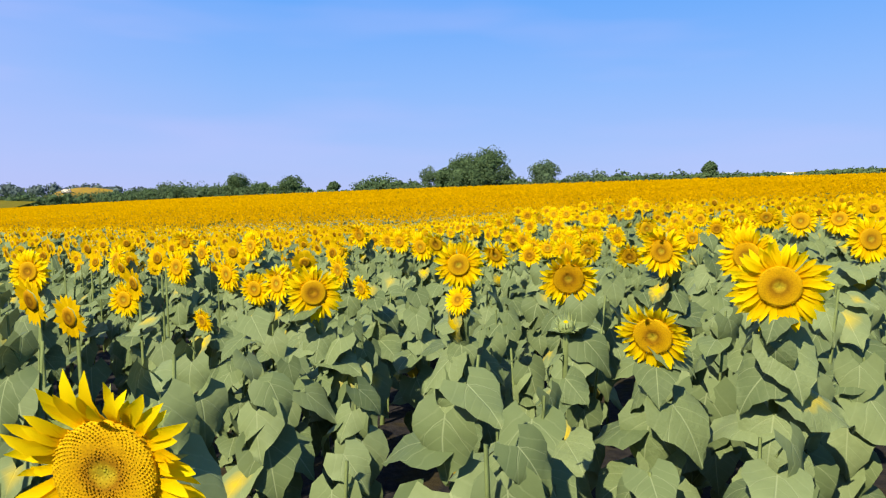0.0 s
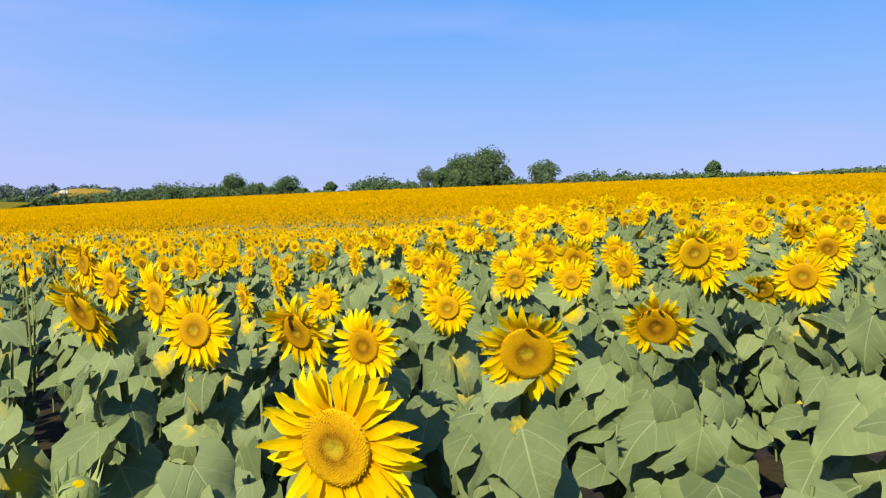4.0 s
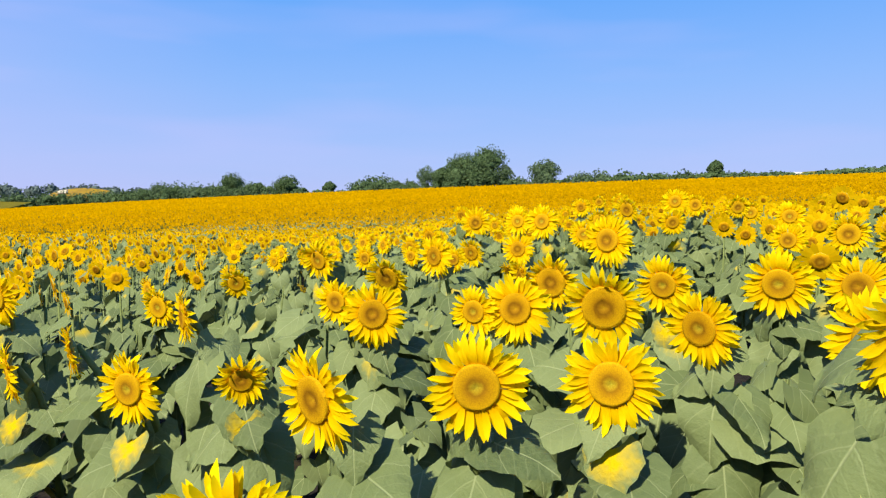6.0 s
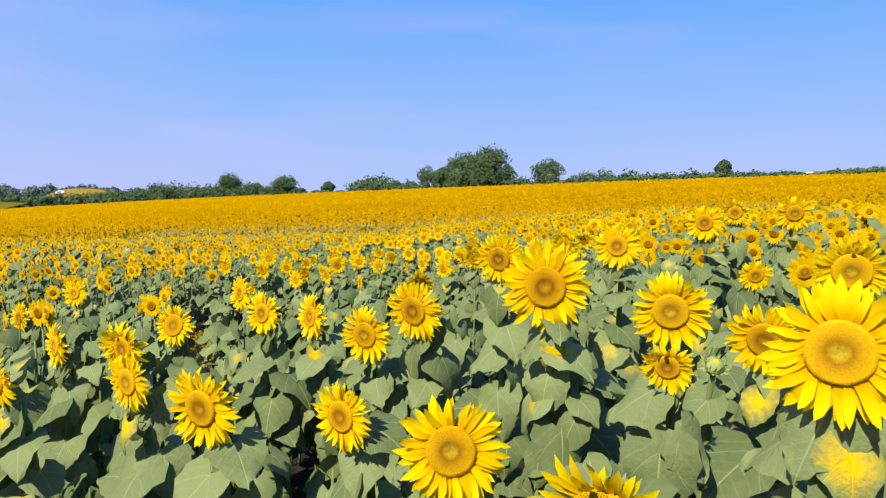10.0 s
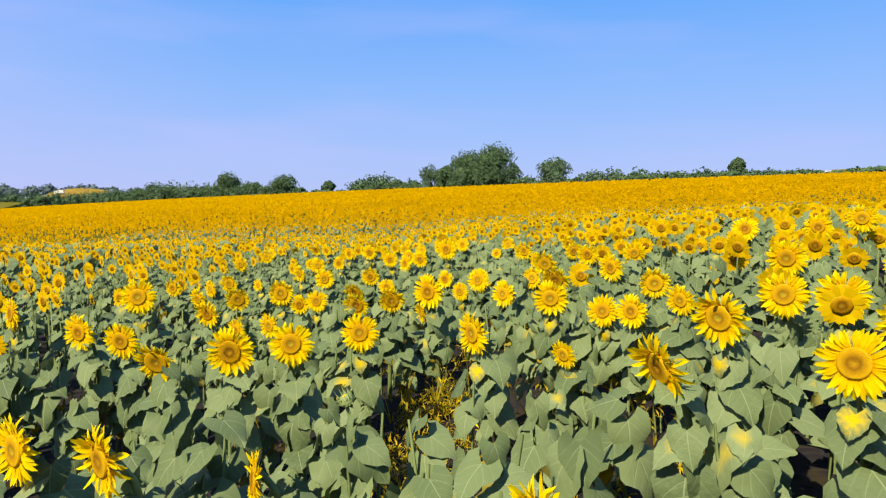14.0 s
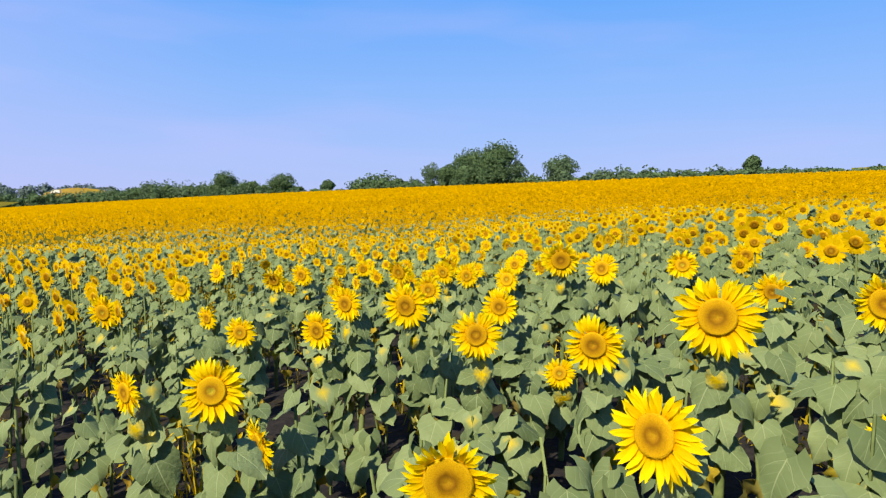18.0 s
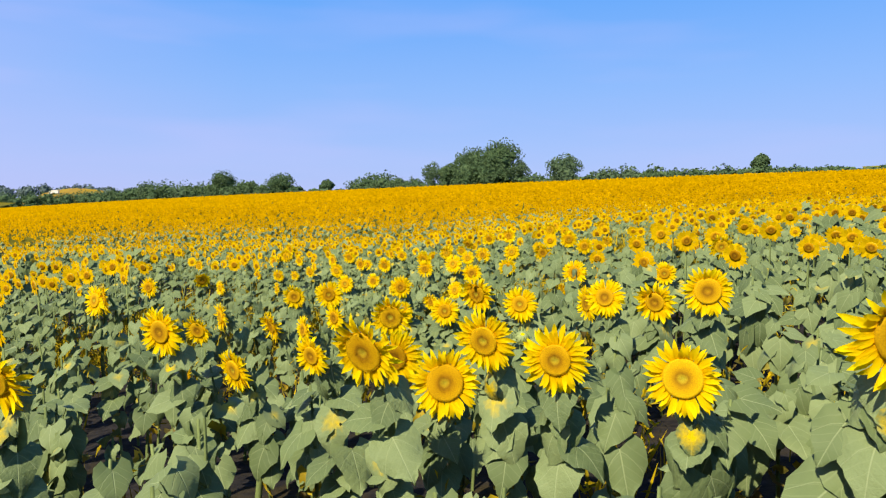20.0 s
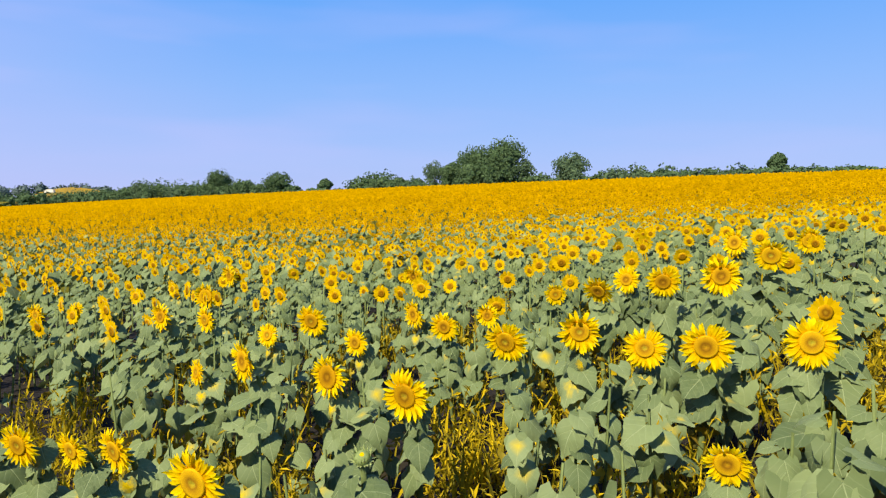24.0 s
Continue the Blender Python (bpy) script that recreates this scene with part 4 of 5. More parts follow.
TURNED_3 = {
    (2.17, 13): (-23, 7, 2), (0.21, 13.1): (-32, 2, 0), (1.75, 13.12): (-15, -2, 6), (-0.53, 13.47): (-31, 4, 1),
    (1.24, 13.65): (-33, 7, 0), (1.01, 13.74): (-27, 6, 2), (-1.31, 14.3): (0, -1, 0), (1.15, 16.7): (8, 24, 4),
    (2.27, 16.95): (-32, 5, 2), (1.9, 17.23): (-26, 13, 4), (1.38, 17.68): (-48, 7, 1), (1.72, 17.75): (-19, 19, 4),
    (1.11, 18.19): (-74, -5, 5), (2.77, 18.24): (-30, 17, 4), (-0.04, 18.63): (-40, 3, 5), (0.36, 18.71): (-68, -6, 0),
    (2.12, 18.77): (-44, -5, 0), (-0.48, 18.93): (-35, -1, 1), (1.64, 19.06): (-74, 18, 5), (2.14, 19.77): (-51, 8, 5),
    (0.19, 19.91): (0, -4, 0), (-0.13, 20): (-2, 6, 2), (-0.7, 20.47): (-9, 19, 3), (1.07, 20.54): (-59, 4, 1),
    (3.22, 20.64): (-33, -1, 0), (2.9, 20.68): (-29, -1, 0), (2.11, 21.03): (-44, -3, 2), (0.36, 21.08): (-8, -5, 0),
}
TURNED_4 = {
    (2, 21.33): (-31, -7, 6), (1.66, 21.45): (-20, 4, 2), (-0.4, 21.71): (-34, 4, 1), (-0.7, 21.87): (-35, 4, 0),
    (-1, 22.09): (-19, 8, 5), (0.78, 22.12): (-33, 1, 2), (0.47, 22.3): (-3, 13, 4), (1.87, 22.49): (-21, 20, 4),
    (2.36, 22.54): (-55, 3, 1), (0.14, 22.54): (-8, 15, 3), (-1.8, 22.61): (4, -3, 0), (-0.26, 22.82): (-13, -3, 0),
    (1.46, 22.94): (-45, -7, 2), (-0.47, 23.05): (-6, 3, 2), (0.69, 23.08): (-67, 6, 5), (-0.68, 23.19): (0, -1, 4),
    (1.07, 23.45): (-39, -2, 0), (-1.2, 23.5): (6, 11, 3), (1.98, 23.77): (-33, 16, 4), (-0.07, 23.93): (-17, 22, 3),
    (0.28, 23.96): (-9, -6, 0), (-0.43, 24.15): (-13, 0, 1), (1.3, 24.38): (-36, -8, 0), (-0.77, 24.41): (-42, 11, 2),
    (0.92, 24.69): (-36, -7, 2), (0.42, 25.04): (-50, -6, 1), (-1.45, 25.1): (-33, -3, 1), (-1.86, 25.24): (-11, 9, 3),
}
TURNED_5 = {
    (-0.04, 25.25): (-8, 4, 4), (2.13, 25.57): (-59, -1, 0), (-0.81, 25.71): (1, -4, 2), (-1.2, 25.92): (-36, 2, 0),
    (0.94, 25.96): (-25, 0, 0), (0.56, 26.25): (-25, 6, 2), (-0.83, 26.3): (-55, 11, 1), (0.1, 26.64): (-9, -5, 0),
    (-0.25, 26.99): (-19, 4, 1), (0.57, 27.07): (-10, -7, 0), (-0.62, 27.35): (-31, 2, 0), (-0.79, 27.37): (-23, 3, 2),
    (-0.67, 29.61): (-36, 10, 1), (-0.42, 30.07): (-6, 8, 0), (-1.2, 30.39): (-40, 12, 0), (-1.56, 30.75): (-62, 6, 0),
    (-0.53, 31.29): (-10, 11, 4), (-0.88, 31.32): (-46, 3, 1), (0.79, 31.36): (-30, -7, 0), (-1.13, 31.59): (-54, -1, 2),
    (0.75, 31.69): (-74, 3, 1), (-1.4, 31.81): (-52, 14, 5), (-1.82, 32.02): (-56, 2, 0), (0.03, 32.04): (-32, 12, 5),
    (0.35, 32.09): (-25, -2, 0), (-2.14, 32.41): (-17, 14, 3), (-0.2, 32.43): (-11, -5, 1), (-0.55, 32.71): (-28, 10, 0),
}
TURNED_6 = {
    (-1.24, 33.17): (-6, 1, 0), (-1.6, 33.38): (-7, 9, 3), (-0.1, 33.73): (-43, -9, 0), (-0.34, 33.87): (-37, 6, 5),
    (-0.65, 33.96): (-14, 2, 6), (1.08, 34.41): (-71, 9, 5), (-1.29, 34.45): (-19, -4, 2), (1.22, 34.48): (-36, -5, 0),
    (-1.62, 34.7): (-32, -2, 0), (-2.17, 34.95): (-57, -4, 0), (0.12, 35.02): (-16, -2, 1), (-0.1, 35.14): (-30, -10, 0),
    (-0.44, 35.22): (-22, 4, 2), (-0.86, 35.6): (-48, 1, 1), (1.42, 35.76): (-26, 23, 2), (-3.13, 35.81): (-46, -1, 1),
    (-1.15, 35.97): (-22, -4, 2), (0.64, 36.08): (-10, 6, 6), (-3.51, 36.2): (22, 20, 3), (-1.68, 36.23): (-25, 6, 0),
    (-2.13, 36.65): (-33, 10, 2), (-2.39, 36.83): (-30, 10, 1), (-2.65, 36.91): (-20, 8, 0), (1.27, 37.11): (-31, 19, 4),
    (-1.11, 37.16): (-28, 6, 2),
}
TURNED = {**TURNED_1, **TURNED_2, **TURNED_3, **TURNED_4, **TURNED_5, **TURNED_6}


def plant_flowers():
    ranked = sorted(FLOWERS, key=lambda f: float(off_path(f[0], f[1])) - 2.0 * (f[3] > 0.2))
    close, nearby = set(ranked[:45]), set(ranked[:60])
    for x, y, z, across in FLOWERS:
        r = random.Random(int(x * 100) * 31 + int(y * 100))
        yaw, nod = r.gauss(-28, 13), r.gauss(3, 8)
        kind = r.randrange(35)
        if (x, y) in TURNED:
            yaw, nod, kind = TURNED[x, y]
        thin = float(smooth(10, 27, y))
        plant = sunflower(x, y, z, across, yaw, nod, kind, (x, y, z, across) in close, (x, y, z, across) in nearby, 10, 0.196 - 0.045 * thin - 0.025 * thin * float(smooth(-1.2, 1.0, -x)), 2 if r.random() < 0.15 + 0.7 * thin else 0)
        style = kind % 7
        label = LABELS[2] if style in (3, 4) else LABELS[3] if style == 5 else LABELS[0] if across > 0.24 else LABELS[1]
        tagged(plant, label, "sunflower", "sunflowers in the field")


plant_flowers()


def bud_mesh():
    """A head still closed: a green knob whose sepals leave a small yellow mouth."""
    verts, faces, slots = [], [], []
    n = 12
    for rad, z in ((0.08, -0.5), (0.5, -0.25), (0.6, 0.05), (0.42, 0.34), (0.16, 0.42)):
        for s in range(n):
            a = 2 * math.pi * s / n
            verts.append((rad * math.cos(a), rad * math.sin(a), z + 0.03 * (s % 2)))
    for k in range(4):
        for s in range(n):
            a, b = k * n + s, k * n + (s + 1) % n
            faces.append((a, b, b + n, a + n))
            slots.append(0)
    faces.append(tuple(range(4 * n, 5 * n)))
    slots.append(1)
    return mesh_of("bud", verts, faces, [BRACT, PETAL], [(0.5, 0.5)] * len(verts), slots)


BUD_MESH = bud_mesh()
SEPAL_MESHES = (bract_mesh(9, 18, (0.45, 0.8), (0.0, 0.7)), bract_mesh(10, 15, (0.15, 0.45), (0.6, 1.3)))
for x, y, z, size in ((0.47, 2.41, 3.06, 0.055), (2.29, 12.94, 2.92, 0.06), (0.58, 19.2, 2.55, 0.05), (2.4, 11.6, 2.98, 0.05), (-0.84, 33.67, 1.94, 0.055), (0.54, 5.12, 3.02, 0.05), (0.28, 21.6, 2.45, 0.05), (0.17, 30.5, 2.14, 0.06), (1.35, 10.6, 2.92, 0.055), (-1.22, 36.5, 1.81, 0.05)):
    r = random.Random(int(x * 100))
    foot = float(land(x, y)) - 0.02
    plant = new("sunflower")
    plant.matrix_basis = Matrix.Translation((x, y, foot)) @ Matrix.Rotation(r.uniform(-1, 1), 4, "Z")
    me, top = stem_mesh(r.randrange(5))
    part("stem", me, plant, Matrix.Diagonal((0.9, 0.5, (z - foot) / top[2], 1)))
    bud = part("bud", BUD_MESH, plant, Matrix.Translation((top[0] * 0.9, top[1] * 0.5, z - foot + 0.4 * size)) @ Matrix.Rotation(r.uniform(0.1, 0.7), 4, "X") @ Matrix.Scale(size, 4), "closed green bud")
    for sepals in SEPAL_MESHES:
        part("calyx", sepals, bud, None, "narrow spreading green sepals")
    for k in range(8):
        t = 0.35 + 0.6 * k / 8
        part("leaf", r.choice(LEAF_MESHES), plant, sunward_one(Matrix.Translation((0, 0, t * (z - foot))) @ Matrix.Rotation(float(outward(2.4 * k + r.random())), 4, "Z") @ Matrix.Scale(0.2 * r.uniform(0.7, 1.1) * (1.25 - 0.6 * t), 4)))
    tagged(plant, "young sunflower with a closed green bud above its leaves", "sunflower", "sunflowers in the field")

# ---------------------------------------------------------------- the rest of the crop
taken = np.array([(f[0], f[1]) for f in FLOWERS])


def spread(x0, x1, y0, y1, gap, seed, along=0.3):
    """Places in drilled rows gap apart, a little uneven."""
    r = np.random.default_rng(seed)
    xs, ys = np.meshgrid(np.arange(x0, x1, gap), np.arange(y0, y1, along))
    xs, ys = xs.ravel(), ys.ravel()
    return xs + r.normal(0, 0.2 * gap / 0.6, len(xs)) + 0.02 * ys, ys + r.uniform(-0.5, 0.5, len(ys)) * along


def clear_of(x, y, away):
    d = np.full(len(x), 99.0)
    for a in range(0, len(taken), 50):
        part_of = taken[a : a + 50]
        d = np.minimum(d, np.hypot(x[:, None] - part_of[:, 0], y[:, None] - part_of[:, 1]).min(1))
    return d > away


BARE = ((-4.1, 37.3, 0.85), (-4.6, 38.5, 0.85), (-5.3, 39.5, 0.5), (-1.5, 19.5, 0.75), (-0.8, 19.1, 0.55), (-2.3, 20.0, 0.5), (-1.0, 18.3, 0.55), (-0.5, 17.7, 0.4), (-1.6, 18.5, 0.5), (-3.7, 38.2, 0.7), (-3.2, 37.4, 0.5), (0.73, 20.9, 0.3), (1.66, 20.8, 0.3), (0.6, 34.3, 0.3), (-3.7, 27.9, 0.5), (-3.7, 34.3, 0.65), (-3.3, 33.4, 0.45), (1.25, 35.7, 0.25), (3.3, 39.6, 0.4), (3.6, 37.4, 0.4), (3.4, 36.3, 0.3), (0.72, 21.5, 0.4), (0.65, 20.8, 0.42), (0.62, 20.2, 0.32), (0.75, 19.6, 0.25), (1.75, 20.5, 0.32), (1.45, 19.9, 0.22), (1.2, 22.5, 0.28), (1.27, 23.1, 0.22), (1.1, 21.9, 0.25), (0.8, 22.2, 0.2), (1.85, 24.3, 0.25), (1.8, 26.9, 0.28), (-2.1, 27.5, 0.2), (0.8, 34.8, 0.28), (1.15, 35.1, 0.28), (-0.9, 37.1, 0.25), (-0.8, 37.8, 0.25), (1.75, 38.5, 0.25))


def not_bare(x, y):
    ok = np.ones(len(x), dtype=bool)
    for bx, by, br in BARE:
        ok &= np.hypot(x - bx, (y - by) * 0.8) > br
    return ok


def leafy_crop():
    """Big-leaved plants close to the flight whose heads are hidden or not yet open."""
    x, y = spread(-9, 10, -6, 47, 0.6, 11, 0.36)
    x2, y2 = spread(-9, 10, 14, 47, 0.62, 12, 0.36)
    x, y = np.r_[x, x2 + 0.3], np.r_[y, y2]
    keep = not_bare(x, y) & clear_of(x, y, 0.14) & (off_path(x, y) < 6.5) & (np.hypot(x, y) > 0.7) & (y > -5.5)
    keep &= np.random.default_rng(6).random(len(x)) < 0.9 + 0.1 * smooth(6, 14, y)
    x, y = x[keep], y[keep]
    r = np.random.default_rng(5)
    ground_z, h = land(x, y), crop_height(x, y) * r.uniform(0.7, 1.02, len(x))
    # the crop stands lower just before an open head
    for fx, fy, fz, _ in FLOWERS:
        h = np.where((np.abs(x - fx) < 0.2) & (y < fy + 0.06) & (y > fy - 0.7), h * 0.74, h)
    thin = smooth(10, 27, y)
    green, dried, stalks = Pile(), Pile(), Pile()
    close_by = off_path(x, y) < 1.95
    turn = r.uniform(0, 6.28, len(x))
    for k in range(9):
        t = 0.22 + 0.76 * (k + 0.5) / 9
        turn = turn + 2.4 + r.uniform(-0.35, 0.35, len(x))
        size = (0.19 - 0.045 * thin - 0.025 * thin * smooth(-1.2, 1.0, -x)) * (1.15 - 0.45 * abs(t - 0.6) / 0.35) * r.uniform(0.75, 1.25, len(x))
        m = turns(outward(turn), r.uniform(-0.4, 0.25, len(x)), r.uniform(-0.3, 0.3, len(x)), size, np.stack([x, y, ground_z + t * h], -1))
        old = (r.random(len(x)) < (0.05 + 0.5 * thin)) & (k < 4)
        gone = (r.random(len(x)) < 0.12 * thin + 0.25 * smooth(32, 35, y)) & (k > 2)
        which = r.integers(0, len(LEAVES), len(x))
        lit = sunward(m.copy())
        small = m.copy()
        small[:, :3, :3] *= 0.6
        for q in range(len(LEAVES_MID)):
            green.add(LEAVES_MID[q], lit[(which == q) & ~old & ~gone & close_by])
        for q in range(3):
            green.add(LEAVES_LOW[q], lit[(which % 3 == q) & ~old & ~close_by & ((k % 3 > 0) | (off_path(x, y) < 4))])
        for q in range(2):
            dried.add(DRY_PIECES[q], small[(which % 2 == q) & old & (close_by | (k < 2))])
    v, f = tube([(0, 0, -0.03), (0.012, 0.01, 0.5), (0, 0, 1)], [0.011, 0.009, 0.006], 3)
    m = turns(turn, r.normal(0, 0.05, len(x)), r.normal(0, 0.05, len(x)), h, np.stack([x, y, ground_z], -1))
    m[:, :3, :2] /= h[:, None, None]
    stalks.add((np.array(v), f, None, [0] * len(f)), m)
    crop = new("sunflower_leaves", green.mesh("sunflower_leaves", [LEAF, STEM]))
    tagged(crop, "dense grey-green heart-shaped sunflower leaves filling the rows", "leaves", kind="stuff")
    tagged(new("withered_leaves", dried.mesh("withered_leaves", [DRY, DRY])), "withered yellow lower leaves hanging on the stems", "leaves", kind="stuff")
    tagged(new("sunflower_stems", stalks.mesh("sunflower_stems", [STEM])), "green stems of sunflowers standing in rows", "stems", kind="stuff")


leafy_crop()


def simple_head(n, sides=10):
    """A head with n broad petals for the crop farther off; face +z, radius 1."""
    verts, faces, uvs, slots = [], [], [], []
    r = random.Random(n)
    for k in range(n):
        a = 2 * math.pi * k / n + r.uniform(-0.08, 0.08)
        c, s = math.cos(a), math.sin(a)
        w, tip, z = 5.6 / n, r.uniform(0.88, 1.08), r.uniform(-0.1, 0.16)
        b = len(verts)
        for rad, side, zz, v in ((0.38, -w * 0.35, 0, 0), (0.38, w * 0.35, 0, 0), (0.76, -w * 0.5, z * 0.3 + 0.03, 0.5), (0.76, w * 0.5, z * 0.3 + 0.03, 0.5), (tip, 0, z, 1)):
            verts.append((rad * c - side * s, rad * s + side * c, zz))
            uvs.append((0.5, v))
        faces += [(b, b + 1, b + 3, b + 2), (b + 2, b + 3, b + 4)]
        slots += [0, 0]
    b = len(verts)
    verts.append((0, 0, 0.04))
    uvs.append((0.0, 0.5))
    m = sides
    for rad, z in ((0.26, 0.09), (0.45, 0.05), (0.4, -0.14)):
        for k in range(m):
            a = 2 * math.pi * k / m
            verts.append((rad * math.cos(a), rad * math.sin(a), z))
            uvs.append((rad, 0.5))
    for k in range(m):
        faces.append((b, b + 1 + k, b + 1 + (k + 1) % m))
        slots.append(1)
        for ring in (0, 1):
            p, q = b + 1 + ring * m + k, b + 1 + ring * m + (k + 1) % m
            faces.append((p, p + m, q + m, q))
            slots.append(1 if ring == 0 else 2)
    return np.array(verts), faces, np.array(uvs), slots


def head_turns(x, y, z, size, r):
    """Heads that face the sun's side, nodding a little: the head's +z looks that way."""
    k = len(x)
    yaw, nod = np.radians(r.normal(-27, 14, k)), np.radians(r.normal(4, 8, k))
    return turns(yaw, np.pi / 2 + nod, np.zeros(k), size, np.stack([x, y, z], -1))


def middle_crop():
    """Flowers beside the flight and up to some forty metres ahead."""
    x, y = spread(-26, 30, 1.0, 80, 0.6, 21, 0.42)
    r = np.random.default_rng(8)
    side = off_path(x, y)
    ahead = (y > 41) | (side > 3.4)
    keep = ((side > 2.2) | (y > 40.5)) & (clear_of(x, y, 0.42) | ahead) & not_bare(x, y) & (np.abs(x) < 5 + 0.8 * y) & (r.random(len(x)) < np.where(ahead, 0.95 - 0.36 * (y < 66) * (y > 40) - 0.25 * (y <= 40) * (y > 12) - 0.32 * (y <= 12) * (x < 0), 0.55))
    x, y = x[keep], y[keep]
    size = (0.112 - 0.012 * smooth(36, 44, y) + 0.03 * smooth(55, 80, y)) * r.normal(1, 0.14, len(x)).clip(0.6, 1.3)
    z = crop_top(x, y) + r.normal(0, 0.1, len(x))
    heads, green, stalks = Pile(), Pile(), Pile()
    m = head_turns(x, y, z, size, r)
    near = np.hypot(np.maximum(side[keep] - 2, 0), np.maximum(y - 42, 0)) < 6.5
    for q, n in enumerate((19, 21, 23)):
        heads.add(simple_head(n, 8), m[near & (np.arange(len(x)) % 3 == q)])
    plain_head = simple_head(8, 4)
    deep_head = (*plain_head[:3], [3 if k == 0 else k for k in plain_head[3]])
    deep = ~near & (r.random(len(x)) < 0.2 + 0.8 * smooth(44, 80, y))
    heads.add(plain_head, m[~near & ~deep])
    heads.add(deep_head, m[deep])
    tagged(new("sunflower_heads", heads.mesh("sunflower_heads", [HEAD_MID, HEART_FAR, BRACT, HEAD_FAR])), "yellow sunflower heads with brown discs above the crop", "sunflowers", kind="stuff")
    h = z - land(x, y)
    v, f = tube([(0, 0.05, 0.1), (0, 0.03, 1.0)], [0.012, 0.009], 3)
    sm = turns(np.radians(r.normal(-28, 10, len(x))), 0 * x, 0 * x, h, np.stack([x, y, z - h], -1))
    sm[:, :3, :2] /= h[:, None, None]
    stalks.add((np.array(v), f, None, [0] * len(f)), sm)
    turn = r.uniform(0, 6.28, len(x))
    for k in range(4):
        turn = turn + 2.4
        on = (r.random(len(x)) < np.where(y > 72, 0.0, 0.9)) & ((off_path(x, y) > 6.0) | (y > 46))
        lm = turns(outward(turn), r.uniform(-0.4, 0.2, len(x)), r.uniform(-0.3, 0.3, len(x)), 0.21 * r.uniform(0.75, 1.25, len(x)), np.stack([x, y, z - h * (0.16 + 0.1 * k)], -1))
        green.add(LEAVES_LOW[k % 3], sunward(lm)[on])
    tagged(new("crop_leaves", green.mesh("crop_leaves", [LEAF, STEM])), "grey-green sunflower leaves between the rows", "leaves", kind="stuff")
    tagged(new("crop_stems", stalks.mesh("crop_stems", [STEM])), "green sunflower stems between the rows", "stems", kind="stuff")


middle_crop()


def far_crop():
    """The rest of the field to its far edge, where each head is a speck."""
    heads = Pile()
    r = np.random.default_rng(9)
    hexagon = [(math.cos(k * math.pi / 3), math.sin(k * math.pi / 3), 0.0) for k in range(6)]
    speck = (np.array(hexagon), [tuple(range(6))], None, [0])
    dot = (np.array([(0.95, 0.6, 0), (-0.6, 0.95, 0), (-0.95, -0.6, 0), (0.6, -0.95, 0)]), [(0, 1, 2, 3)], None, [0])
    ring_v = [(0.42 * math.cos(k * math.pi / 3), 0.42 * math.sin(k * math.pi / 3), 0.1) for k in range(6)]
    heart = (np.array(ring_v)[[0, 1, 3, 4]], [(0, 1, 2, 3)], [(0.26, 0.5)] * 4, [1])
    for y0, y1, gap, along, size, dotted in ((80, 120, 0.6, 0.55, 0.145, True), (120, 180, 0.75, 0.75, 0.17, False), (180, 300, 1.2, 1.2, 0.24, False), (300, 470, 1.7, 1.7, 0.32, False)):
        x, y = spread(-0.8 * y1 - 6, 0.8 * y1 + 6, y0, y1, gap, int(y0), along)
        keep = (y + 0.65 * x < 232) & (np.abs(x) < 0.78 * y + 8)
        x, y = x[keep], y[keep]
        z = crop_top(x, y) + r.normal(0, 0.12, len(x))
        m = head_turns(x, y, z, size * r.normal(1, 0.12, len(x)), r)
        heads.add(speck if dotted else dot, m)
        if dotted:
            heads.add(heart, m)
    # the flanks of the middle stretch, and the field behind
    x, y = spread(-70, 76, -24, 80, 0.75, 99, 0.62)
    keep = (np.abs(x - 2) > 28) | (np.abs(x) > 5 + 0.8 * y) & (np.abs(x) > 4.5) | (y < -4)
    x, y = x[keep], y[keep]
    m = head_turns(x, y, crop_top(x, y) + r.normal(0, 0.12, len(x)), 0.125 * r.normal(1, 0.12, len(x)), r)
    heads.add(speck, m)
    heads.add(heart, m)
    tagged(new("far_sunflowers", heads.mesh("far_sunflowers", [HEAD_FAR, HEART_FAR], False)), "countless yellow sunflower heads out to the field's edge", "sunflowers", kind="stuff")


far_crop()


def canopy():
    """The closed leaf cover under the farther heads."""
    xs = np.r_[np.linspace(-330, -60, 60)[:-1], np.linspace(-60, 60, 190), np.linspace(60, 250, 50)[1:]]
    ys = np.r_[np.linspace(-26, 80, 170), np.linspace(81, 470, 190)]
    gx, gy = np.meshgrid(xs, ys)
    r = np.random.default_rng(4)
    out = smooth(7, 13, np.hypot(np.maximum(off_path(gx, gy), 0), np.maximum(np.maximum(gy - 42, -3 - gy), 0)))
    gz = crop_top(gx, gy) - 0.3 + r.normal(0, 0.09, gx.shape) - (1 - out) * 0.75
    inside = (gy + 0.65 * gx < 233) & (np.abs(gx) < 0.95 * np.maximum(gy, 0) + 72) & (out > 0.01)
    w = len(xs)
    verts = np.stack([gx, gy, gz], -1).reshape(-1, 3)
    faces = []
    for j in range(len(ys) - 1):
        for i in np.nonzero(inside[j, :-1] & inside[j, 1:] & inside[j + 1, :-1] & inside[j + 1, 1:])[0]:
            faces.append((j * w + i, j * w + i + 1, (j + 1) * w + i + 1, (j + 1) * w + i))
    used, inverse = np.unique(np.array(faces).ravel(), return_inverse=True)
    faces = [tuple(f) for f in inverse.reshape(-1, 4)]
    tagged(new("crop_cover", mesh_of("crop_cover", verts[used], faces, [CANOPY, CANOPY_NEAR], None, [int(verts[used[f[0]], 1] < 48) for f in faces], False)), "closed cover of grey-green leaves under far flower heads", "leaves", kind="stuff")


canopy()


